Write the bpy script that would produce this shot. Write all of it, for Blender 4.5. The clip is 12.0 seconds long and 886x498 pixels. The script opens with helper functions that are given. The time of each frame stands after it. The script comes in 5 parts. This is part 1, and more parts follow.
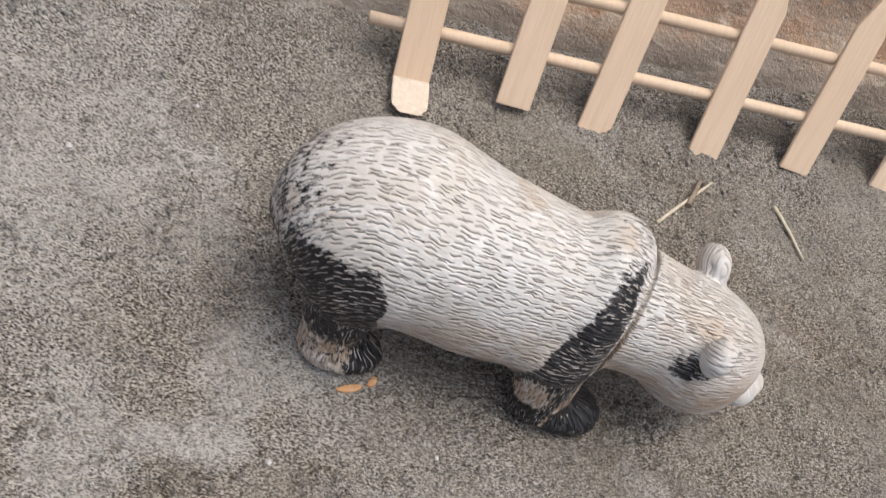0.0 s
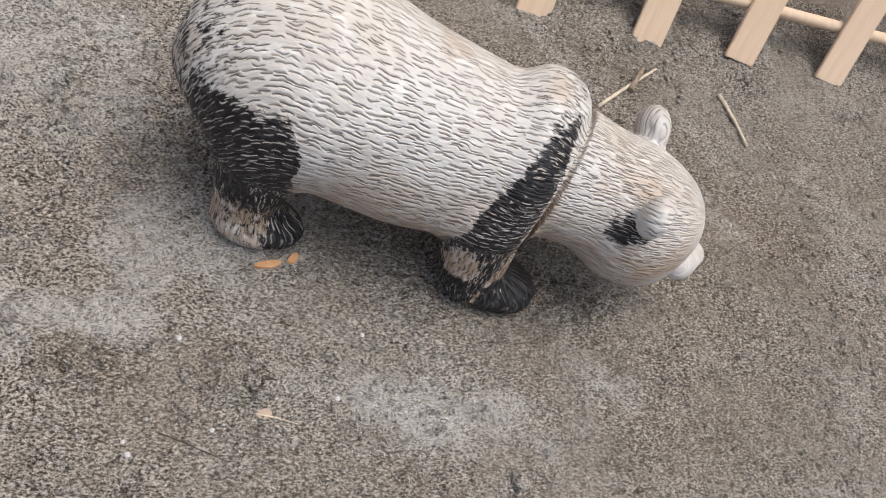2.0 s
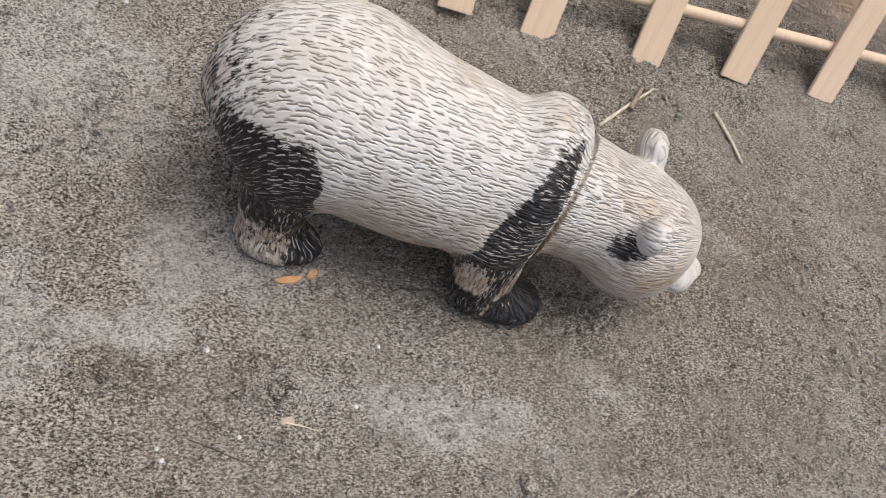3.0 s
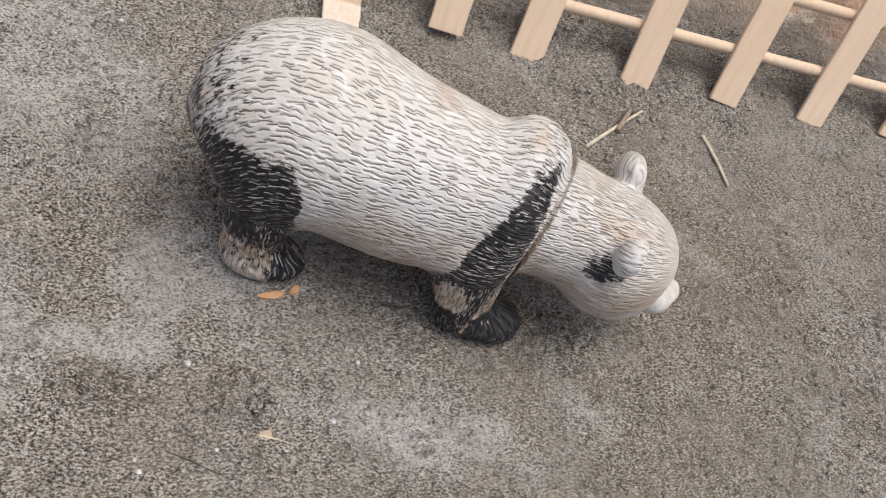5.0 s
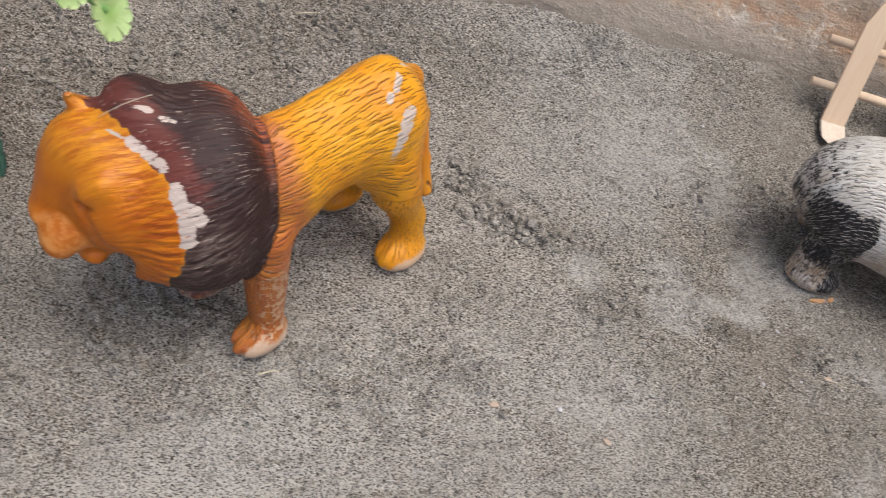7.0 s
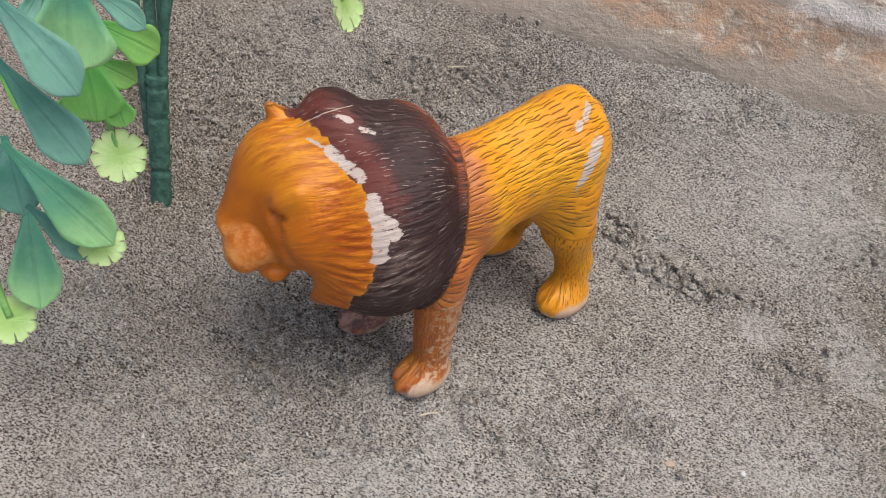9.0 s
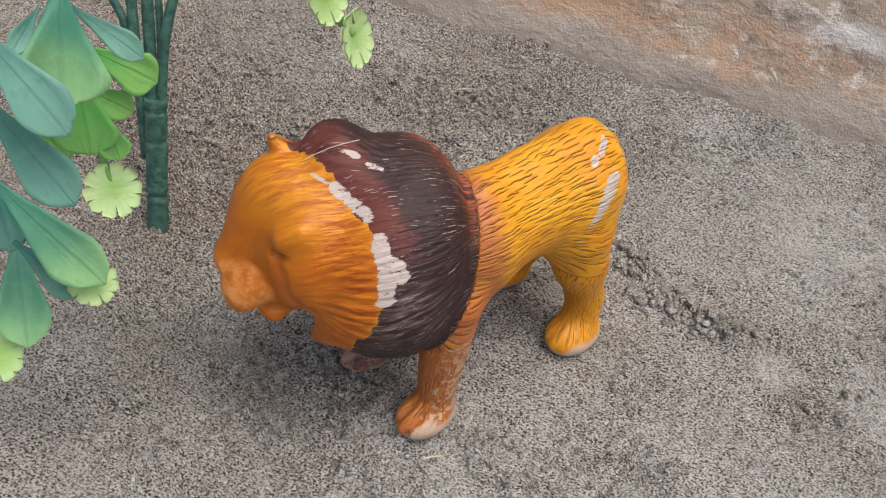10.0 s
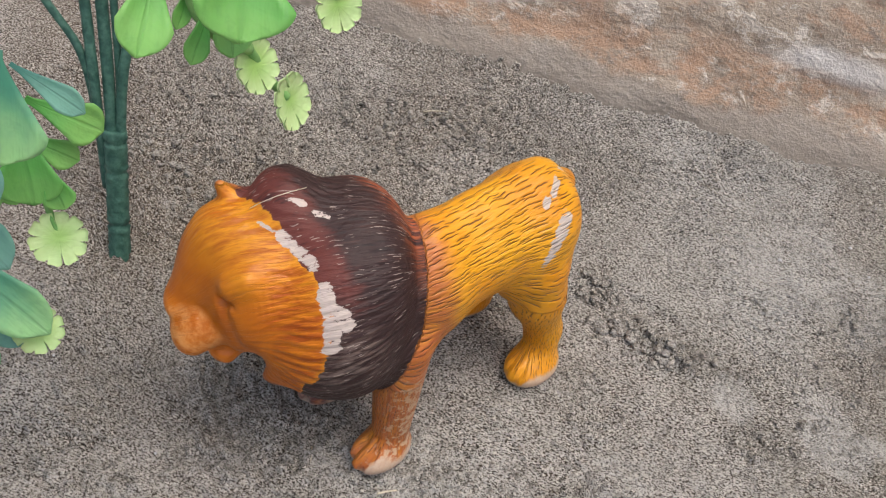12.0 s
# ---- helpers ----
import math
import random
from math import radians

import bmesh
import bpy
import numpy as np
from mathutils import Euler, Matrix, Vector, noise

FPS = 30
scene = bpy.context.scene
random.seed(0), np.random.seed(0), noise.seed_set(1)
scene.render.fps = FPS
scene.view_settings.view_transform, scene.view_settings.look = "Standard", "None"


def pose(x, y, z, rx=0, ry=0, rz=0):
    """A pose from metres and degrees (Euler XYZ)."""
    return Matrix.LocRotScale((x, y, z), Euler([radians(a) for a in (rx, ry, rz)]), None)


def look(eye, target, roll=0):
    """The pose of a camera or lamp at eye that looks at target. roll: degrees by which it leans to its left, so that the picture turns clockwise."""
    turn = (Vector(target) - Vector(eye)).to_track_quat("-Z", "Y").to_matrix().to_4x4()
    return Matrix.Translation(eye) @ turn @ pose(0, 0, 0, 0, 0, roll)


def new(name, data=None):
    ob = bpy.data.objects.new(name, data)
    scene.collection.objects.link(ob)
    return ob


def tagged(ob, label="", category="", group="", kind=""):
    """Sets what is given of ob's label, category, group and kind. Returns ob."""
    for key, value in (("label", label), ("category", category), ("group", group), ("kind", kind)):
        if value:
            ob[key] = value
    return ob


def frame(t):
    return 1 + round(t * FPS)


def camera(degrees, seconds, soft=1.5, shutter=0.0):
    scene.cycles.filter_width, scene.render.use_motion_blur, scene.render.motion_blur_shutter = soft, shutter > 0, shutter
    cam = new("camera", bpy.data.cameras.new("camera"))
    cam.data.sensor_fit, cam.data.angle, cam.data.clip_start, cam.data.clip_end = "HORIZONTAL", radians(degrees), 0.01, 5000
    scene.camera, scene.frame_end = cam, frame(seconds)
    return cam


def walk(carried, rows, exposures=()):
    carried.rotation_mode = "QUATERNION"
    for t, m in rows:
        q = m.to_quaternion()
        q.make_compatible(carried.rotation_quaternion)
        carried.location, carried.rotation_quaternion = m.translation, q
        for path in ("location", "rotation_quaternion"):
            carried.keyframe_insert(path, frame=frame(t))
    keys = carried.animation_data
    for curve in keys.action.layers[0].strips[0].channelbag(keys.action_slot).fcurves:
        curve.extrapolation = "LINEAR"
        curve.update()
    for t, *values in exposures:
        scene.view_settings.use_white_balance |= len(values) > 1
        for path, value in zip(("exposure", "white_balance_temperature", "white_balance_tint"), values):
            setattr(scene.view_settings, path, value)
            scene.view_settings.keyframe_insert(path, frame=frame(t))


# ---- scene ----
cam = camera(56.22, 12.0, 1.0, 0.2)
PATH = [
    (0, (0.01781, -0.01067, 0.14750), (0.08156, 0.15975, -0.09101), 25.37),
    (0.5, (0.02694, -0.01151, 0.13168), (0.09793, 0.15233, -0.10939), 27.36),
    (1, (0.02990, -0.00766, 0.13328), (0.10757, 0.15340, -0.10761), 29.31),
    (1.5, (0.02850, -0.01363, 0.13343), (0.10857, 0.14554, -0.10793), 29.82),
    (2, (0.02791, -0.01896, 0.13249), (0.10866, 0.13799, -0.11009), 30.15),
    (2.5, (0.02553, -0.01643, 0.14250), (0.10588, 0.14202, -0.09924), 29.66),
    (3, (0.02297, -0.02169, 0.13982), (0.10405, 0.13687, -0.10160), 29.84),
    (3.2, (0.02280, -0.02077, 0.14293), (0.10332, 0.13756, -0.09883), 29.98),
    (4.8, (0.02559, -0.02150, 0.14596), (0.10305, 0.14137, -0.09378), 29.38),
    (5, (0.02735, -0.02248, 0.14392), (0.10479, 0.14046, -0.09578), 29.39),
    (5.5, (0.02937, -0.02311, 0.14302), (0.10735, 0.13946, -0.09675), 29.81),
    (5.7, (0.02063, -0.03053, 0.15232), (0.09707, 0.13267, -0.08752), 30.20),
    (6, (0.00298, -0.05479, 0.15942), (0.05936, 0.11552, -0.08104), 26.99),
    (6.2, (-0.01504, -0.06822, 0.17048), (0.02728, 0.10902, -0.06784), 24.34),
    (6.5, (-0.04345, -0.08934, 0.18752), (-0.02362, 0.09435, -0.04884), 19.26),
    (6.7, (-0.05766, -0.10264, 0.19153), (-0.04679, 0.08075, -0.04565), 17.88),
    (7, (-0.08190, -0.11362, 0.19528), (-0.07859, 0.06959, -0.04225), 17.01),
    (7.5, (-0.10147, -0.12098, 0.18527), (-0.10924, 0.06401, -0.05078), 15.60),
    (7.7, (-0.10942, -0.12444, 0.18675), (-0.12571, 0.06178, -0.04789), 15.08),
    (9.3, (-0.10080, -0.12481, 0.17191), (-0.13368, 0.07894, -0.04581), 11.65),
    (9.5, (-0.10451, -0.12244, 0.17141), (-0.13725, 0.08156, -0.04610), 11.88),
    (10, (-0.10649, -0.11566, 0.17245), (-0.13910, 0.08863, -0.04480), 12.48),
    (10.5, (-0.10161, -0.11438, 0.17273), (-0.13323, 0.09079, -0.04384), 13.05),
    (11, (-0.09917, -0.11456, 0.17381), (-0.13031, 0.09061, -0.04284), 13.29),
    (11.5, (-0.09878, -0.11087, 0.17781), (-0.12989, 0.09326, -0.03983), 13.12),
    (12, (-0.10143, -0.10655, 0.18172), (-0.13097, 0.09629, -0.03733), 13.35),
]
EXPOSURE = -0.13
walk(cam, [(t, look(eye, target, roll)) for t, eye, target, roll in PATH], [(0.0, EXPOSURE, 6320.0, 7.5), (12.0, EXPOSURE, 6320.0, 7.5)])

# ---- light ----
SUN_ELEV, SUN_AZ = 76.0, 96.0  # degrees above the ground, and turned from +y towards +x
world = bpy.data.worlds.new("World")
scene.world = world
world.use_nodes = True
wn = world.node_tree
wn.nodes.clear()
sky = wn.nodes.new("ShaderNodeTexSky")
sky.sky_type = "NISHITA"
sky.sun_disc = False
sky.sun_elevation = radians(SUN_ELEV)
sky.sun_rotation = radians(SUN_AZ)
sky.air_density, sky.dust_density, sky.ozone_density = 0.85, 7.0, 0.5
bg = wn.nodes.new("ShaderNodeBackground")
bg.inputs["Strength"].default_value = 0.195
wo = wn.nodes.new("ShaderNodeOutputWorld")
wn.links.new(sky.outputs["Color"], bg.inputs["Color"])
wn.links.new(bg.outputs["Background"], wo.inputs["Surface"])

sun_data = bpy.data.lights.new("sun", "SUN")
sun_data.energy = 1.05
sun_data.angle = radians(46)
sun_data.color = (1.0, 0.975, 0.94)
sun = new("sun", sun_data)
se, sa = radians(SUN_ELEV), radians(SUN_AZ)
sun.matrix_world = look((3 * math.sin(sa) * math.cos(se), 3 * math.cos(sa) * math.cos(se), 3 * math.sin(se)), (0, 0, 0))


# ---- node helpers ----
class Mat:
    """A small builder for one node material."""

    def __init__(self, name, rough=0.8, spec=0.3):
        self.m = bpy.data.materials.new(name)
        self.m.use_nodes = True
        self.t = self.m.node_tree
        self.t.nodes.clear()
        self.out = self.t.nodes.new("ShaderNodeOutputMaterial")
        self.b = self.t.nodes.new("ShaderNodeBsdfPrincipled")
        self.b.inputs["Roughness"].default_value = rough
        self.b.inputs["Specular IOR Level"].default_value = spec
        self.t.links.new(self.b.outputs[0], self.out.inputs["Surface"])

    def node(self, kind, **inputs):
        n = self.t.nodes.new(kind)
        for key, v in inputs.items():
            self.put(n.inputs[key.replace("_", " ")], v)
        return n

    def put(self, sock, v):
        if isinstance(v, bpy.types.NodeSocket):
            self.t.links.new(v, sock)
        else:
            sock.default_value = v

    def coords(self, which="Object"):
        return self.t.nodes.new("ShaderNodeTexCoord").outputs[which]

    def attr(self, name):
        n = self.t.nodes.new("ShaderNodeAttribute")
        n.attribute_name = name
        return n

    def split(self, vec):
        return self.node("ShaderNodeSeparateXYZ", Vector=vec).outputs

    def scaled(self, vec, s):
        n = self.node("ShaderNodeMapping", Vector=vec)
        n.inputs["Scale"].default_value = s
        return n.outputs[0]

    def noise(self, vec, scale, detail=3.0, rough=0.55, dist=0.0, color=False):
        n = self.node("ShaderNodeTexNoise", Vector=vec, Scale=scale, Detail=detail, Roughness=rough, Distortion=dist)
        return n.outputs["Color" if color else "Fac"]

    def voronoi(self, vec, scale, feature="F1", rand=1.0, out="Distance"):
        n = self.t.nodes.new("ShaderNodeTexVoronoi")
        n.feature = feature
        self.put(n.inputs["Vector"], vec)
        n.inputs["Scale"].default_value = scale
        n.inputs["Randomness"].default_value = rand
        return n.outputs[out]

    def dashes(self, vec, length, width, thick, sway=1.4):
        """Short curved strokes laid along the first axis of vec: 1 on a stroke."""
        wob = self.noise(vec, 0.35 / width, 1, 0.5, 0.0, True)
        add = self.t.nodes.new("ShaderNodeVectorMath")
        add.operation = "MULTIPLY_ADD"
        self.put(add.inputs[0], wob)
        add.inputs[1].default_value = (0.0, sway * width, 0.0)
        self.put(add.inputs[2], vec)
        cells = self.scaled(add.outputs[0], (1 / length, 1 / width, 0.0))
        n = self.t.nodes.new("ShaderNodeTexVoronoi")
        n.voronoi_dimensions = "2D"
        self.put(n.inputs["Vector"], cells)
        n.inputs["Scale"].default_value = 1.0
        n.inputs["Randomness"].default_value = 1.0
        diff = self.t.nodes.new("ShaderNodeVectorMath")
        diff.operation = "SUBTRACT"
        self.put(diff.inputs[0], cells)
        self.put(diff.inputs[1], n.outputs["Position"])
        d = self.split(diff.outputs[0])
        tint = self.split(n.outputs["Color"])
        across = self.math("ABSOLUTE", self.math("ADD", d[1], self.math("MULTIPLY", self.math("MULTIPLY", d[0], d[0]), self.math("MULTIPLY", self.math("SUBTRACT", tint[1], 0.5), 1.2 * sway))))
        wide = self.math("MULTIPLY", self.math("ADD", 0.55, tint[0]), thick)
        off = self.math("DIVIDE", across, wide)
        ends = self.ramp(self.math("ABSOLUTE", d[0]), 0.50, 0.30)
        self.trough = self.math("MULTIPLY", self.ramp(off, 3.4, 0.2), self.ramp(self.math("ABSOLUTE", d[0]), 0.62, 0.2))
        return self.math("MULTIPLY", self.ramp(off, 1.0, 0.35), ends)

    def ramp(self, fac, lo, hi, smooth=True):
        n = self.t.nodes.new("ShaderNodeMapRange")
        n.interpolation_type = "SMOOTHSTEP" if smooth else "LINEAR"
        self.put(n.inputs["Value"], fac)
        n.inputs["From Min"].default_value, n.inputs["From Max"].default_value = lo, hi
        return n.outputs["Result"]

    def math(self, op, a, b=0.0):
        n = self.t.nodes.new("ShaderNodeMath")
        n.operation = op
        self.put(n.inputs[0], a)
        self.put(n.inputs[1], b)
        return n.outputs[0]

    def mix(self, fac, a, b):
        n = self.t.nodes.new("ShaderNodeMix")
        n.data_type = "RGBA"
        self.put(n.inputs[0], fac)
        self.put(n.inputs[6], (*a, 1) if isinstance(a, tuple) else a)
        self.put(n.inputs[7], (*b, 1) if isinstance(b, tuple) else b)
        return n.outputs[2]

    def bump(self, height, dist, strength=1.0, normal=None):
        n = self.node("ShaderNodeBump", Height=height)
        n.inputs["Strength"].default_value = strength
        n.inputs["Distance"].default_value = dist
        if normal is not None:
            self.t.links.new(normal, n.inputs["Normal"])
        return n.outputs[0]

    def done(self, color, normal=None, rough=None):
        self.put(self.b.inputs["Base Color"], color)
        if normal is not None:
            self.t.links.new(normal, self.b.inputs["Normal"])
        if rough is not None:
            self.put(self.b.inputs["Roughness"], rough)
        return self.m


# ---- materials ----
def sand_material(name, broad_tone):
    """Fine grey-brown sand; broad_tone: the ground carries dry patches and brown ones, moist sand and painted shade."""
    m = Mat(name, 0.95, 0.12)
    co = m.coords()
    patch = m.noise(co, 34, 5, 0.62, 0.6)
    clump = m.noise(co, 420, 4, 0.7)
    grain = m.noise(m.scaled(co, (0.8, 1.25, 1.0)), 1900, 2, 0.7)
    speck = m.split(m.voronoi(co, 1700, out="Color"))
    crisp = m.math("ADD", 0.58, m.math("MULTIPLY", m.ramp(m.noise(co, 48, 3, 0.6), 0.38, 0.60), 0.36))
    if broad_tone:
        crisp = m.math("ADD", crisp, m.math("MULTIPLY", m.ramp(m.split(co)[0], 0.10, -0.10), 0.80))
        tones = m.split(m.attr("tones").outputs["Vector"])
        crisp = m.math("SUBTRACT", crisp, m.math("ADD", 0.10, m.math("MULTIPLY", m.ramp(tones[0], 0.35, 0.9), 0.34)))
        tone = m.mix(tones[0], (0.305, 0.278, 0.235), (0.62, 0.605, 0.57))
        tone = m.mix(m.math("MULTIPLY", tones[1], 0.9), tone, (0.245, 0.186, 0.134))
    else:
        tone = m.mix(m.ramp(m.noise(co, 40, 3, 0.6), 0.35, 0.66), (0.40, 0.365, 0.32), (0.56, 0.525, 0.475))
    tone = m.mix(m.math("MULTIPLY", m.ramp(patch, 0.52, 0.68), 0.45), tone, (0.58, 0.55, 0.515))
    tone = m.mix(m.math("MULTIPLY", m.ramp(patch, 0.44, 0.30), 0.4), tone, (0.26, 0.212, 0.17))
    pits = m.noise(m.scaled(co, (0.7, 1.15, 1.0)), 170, 4, 0.68)
    # low spots of pits, clumps and grain: shade between crumbs mixed into the sand colour
    tone = m.mix(m.math("MULTIPLY", m.ramp(pits, 0.43, 0.33), 0.2), tone, (0.12, 0.095, 0.072))
    tone = m.mix(m.math("MULTIPLY", m.ramp(clump, 0.48, 0.36), 0.42), tone, (0.14, 0.112, 0.086))
    tone = m.mix(m.math("MULTIPLY", m.ramp(grain, 0.49, 0.39), m.math("MULTIPLY", crisp, 0.80)), tone, (0.072, 0.054, 0.040))
    tone = m.mix(m.math("MULTIPLY", m.ramp(grain, 0.51, 0.61), m.math("MULTIPLY", crisp, 0.66)), tone, (0.70, 0.66, 0.60))
    tone = m.mix(m.math("MULTIPLY", m.ramp(speck[0], 0.985, 0.995), 0.5), tone, (0.66, 0.64, 0.62))
    tone = m.mix(m.math("MULTIPLY", m.ramp(speck[1], 0.965, 0.99), 0.5), tone, (0.06, 0.055, 0.05))
    h = m.math("ADD", m.math("MULTIPLY", clump, 0.8), m.math("MULTIPLY", grain, 0.35))
    h = m.math("ADD", h, m.math("MULTIPLY", m.ramp(pits, 0.30, 0.50), 0.4))
    warp = m.t.nodes.new("ShaderNodeVectorMath")
    warp.operation = "MULTIPLY_ADD"
    m.put(warp.inputs[0], m.noise(co, 500, 2, 0.6, 0.0, True))
    warp.inputs[1].default_value = (0.0016, 0.0016, 0.0016)
    m.put(warp.inputs[2], co)
    lump = m.ramp(m.voronoi(m.scaled(warp.outputs[0], (0.75, 1.1, 1.0)), 480), 0.75, 0.1)
    churned = m.ramp(m.noise(co, 30, 3, 0.6), 0.44, 0.58)
    h = m.math("ADD", h, m.math("MULTIPLY", lump, m.math("ADD", 0.08, m.math("MULTIPLY", churned, 0.24))))
    return m.done(tone, m.bump(h, 0.0036, 1.0))


def wall_material():
    m = Mat("weathered_plaster", 0.93, 0.15)
    co = m.coords()
    lay = m.scaled(co, (0.78, 1.0, 1.2))
    broad = m.noise(lay, 30, 5, 0.65, 0.5)
    patch = m.noise(lay, 75, 7, 0.72, 0.5)
    fine = m.noise(lay, 260, 4, 0.65)
    grain = m.noise(co, 1100, 2, 0.6)
    tone = m.mix(m.ramp(broad, 0.36, 0.62), (0.26, 0.208, 0.160), (0.42, 0.350, 0.275))
    tone = m.mix(m.math("MULTIPLY", m.ramp(patch, 0.53, 0.60), 0.9), tone, (0.60, 0.545, 0.475))
    tone = m.mix(m.math("MULTIPLY", m.ramp(patch, 0.46, 0.37), 0.8), tone, (0.39, 0.26, 0.18))
    grey = m.noise(lay, 130, 5, 0.7, 0.3)
    tone = m.mix(m.math("MULTIPLY", m.ramp(grey, 0.55, 0.68), 0.7), tone, (0.26, 0.225, 0.195))
    tone = m.mix(m.math("MULTIPLY", m.ramp(fine, 0.5, 0.3), 0.5), tone, (0.16, 0.12, 0.095))
    marks = m.split(m.attr("dust").outputs["Vector"])
    dust = marks[0]
    tone = m.mix(m.math("MULTIPLY", marks[2], m.ramp(m.noise(lay, 70, 6, 0.72), 0.44, 0.58)), tone, (0.40, 0.265, 0.180))
    tone = m.mix(m.math("MULTIPLY", marks[1], 0.75), tone, (0.62, 0.60, 0.575))
    tone = m.mix(m.math("MULTIPLY", m.ramp(m.math("ADD", dust, m.math("SUBTRACT", m.noise(co, 90, 5, 0.65), 0.5)), 0.35, 0.8), 0.9), tone, (0.30, 0.262, 0.222))
    tone = m.mix(m.math("MULTIPLY", m.ramp(grain, 0.55, 0.7), 0.35), tone, (0.55, 0.5, 0.45))
    h = m.math("ADD", m.math("MULTIPLY", fine, 0.8), m.math("MULTIPLY", grain, 0.3))
    return m.done(tone, m.bump(m.math("ADD", h, m.math("MULTIPLY", grey, 0.6)), 0.0019, 0.9))


def panda_material():
    """White paint with worn black patches; dirt lies in the fur grooves, belly shade is coloured in."""
    m = Mat("painted_vinyl_white", 0.55, 0.4)
    co = m.coords()
    fur = m.attr("furco").outputs["Vector"]
    paint = m.split(m.attr("paint").outputs["Vector"])
    strand = m.noise(m.scaled(fur, (0.3, 1, 1)), 1500, 2, 0.6)
    cut = m.math("MULTIPLY", m.dashes(fur, 0.0023, 0.00072, 0.12), m.math("ADD", 0.5, m.math("MULTIPLY", m.ramp(m.noise(co, 150, 3, 0.6), 0.35, 0.6), 0.55)))
    trough = m.trough
    calm = m.split(m.attr("calm").outputs["Vector"])[0]
    cut = m.math("MULTIPLY", cut, m.math("SUBTRACT", 1.0, calm))
    grime_and_shade = m.noise(co, 70, 4, 0.6)
    white = m.mix(m.ramp(grime_and_shade, 0.4, 0.7), (0.62, 0.605, 0.58), (0.56, 0.525, 0.475))
    # brown low on the body: dirt plus belly shade and sand bounce, as colour
    white = m.mix(m.math("MULTIPLY", paint[1], m.ramp(grime_and_shade, 0.25, 0.6)), white, (0.44, 0.325, 0.225))
    white = m.mix(m.math("MULTIPLY", m.ramp(m.noise(m.scaled(fur, (0.3, 1, 1)), 700, 3, 0.6), 0.5, 0.68), 0.6), white, (0.76, 0.75, 0.735))
    white = m.mix(m.math("MULTIPLY", trough, 0.07), white, (0.36, 0.29, 0.22))
    white = m.mix(m.math("MULTIPLY", cut, 0.78), white, (0.15, 0.11, 0.08))
    streak = m.noise(m.scaled(fur, (0.35, 1, 1)), 1500, 3, 0.7)
    ragged = m.math("ADD", paint[0], m.math("MULTIPLY", m.math("SUBTRACT", streak, 0.5), 1.9))
    ragged = m.math("ADD", ragged, m.math("MULTIPLY", m.math("SUBTRACT", m.noise(co, 300, 4, 0.72), 0.5), 1.3))
    black = m.ramp(ragged, 0.34, 0.64)
    chip = m.math("MULTIPLY", m.dashes(fur, 0.0019, 0.00080, 0.15), m.ramp(m.noise(co, 190, 3, 0.65), 0.38, 0.52))
    chip = m.math("MULTIPLY", m.math("MAXIMUM", chip, m.ramp(m.noise(co, 360, 4, 0.75), 0.66, 0.70)), m.math("SUBTRACT", 1.0, paint[2]))
    ink = m.mix(m.ramp(strand, 0.45, 0.7), (0.010, 0.010, 0.012), (0.045, 0.045, 0.048))
    ink = m.mix(m.math("MULTIPLY", chip, 0.9), ink, (0.55, 0.50, 0.45))
    tone = m.mix(black, white, ink)
    h = m.math("SUBTRACT", m.math("MULTIPLY", strand, 0.8), m.math("MULTIPLY", m.math("ADD", m.math("MULTIPLY", trough, 0.55), m.math("MULTIPLY", cut, 0.6)), m.math("SUBTRACT", 1.0, m.math("MULTIPLY", calm, 0.7))))
    return m.done(tone, m.bump(h, 0.00030, 1.0), m.math("ADD", 0.42, m.math("MULTIPLY", grime_and_shade, 0.25)))


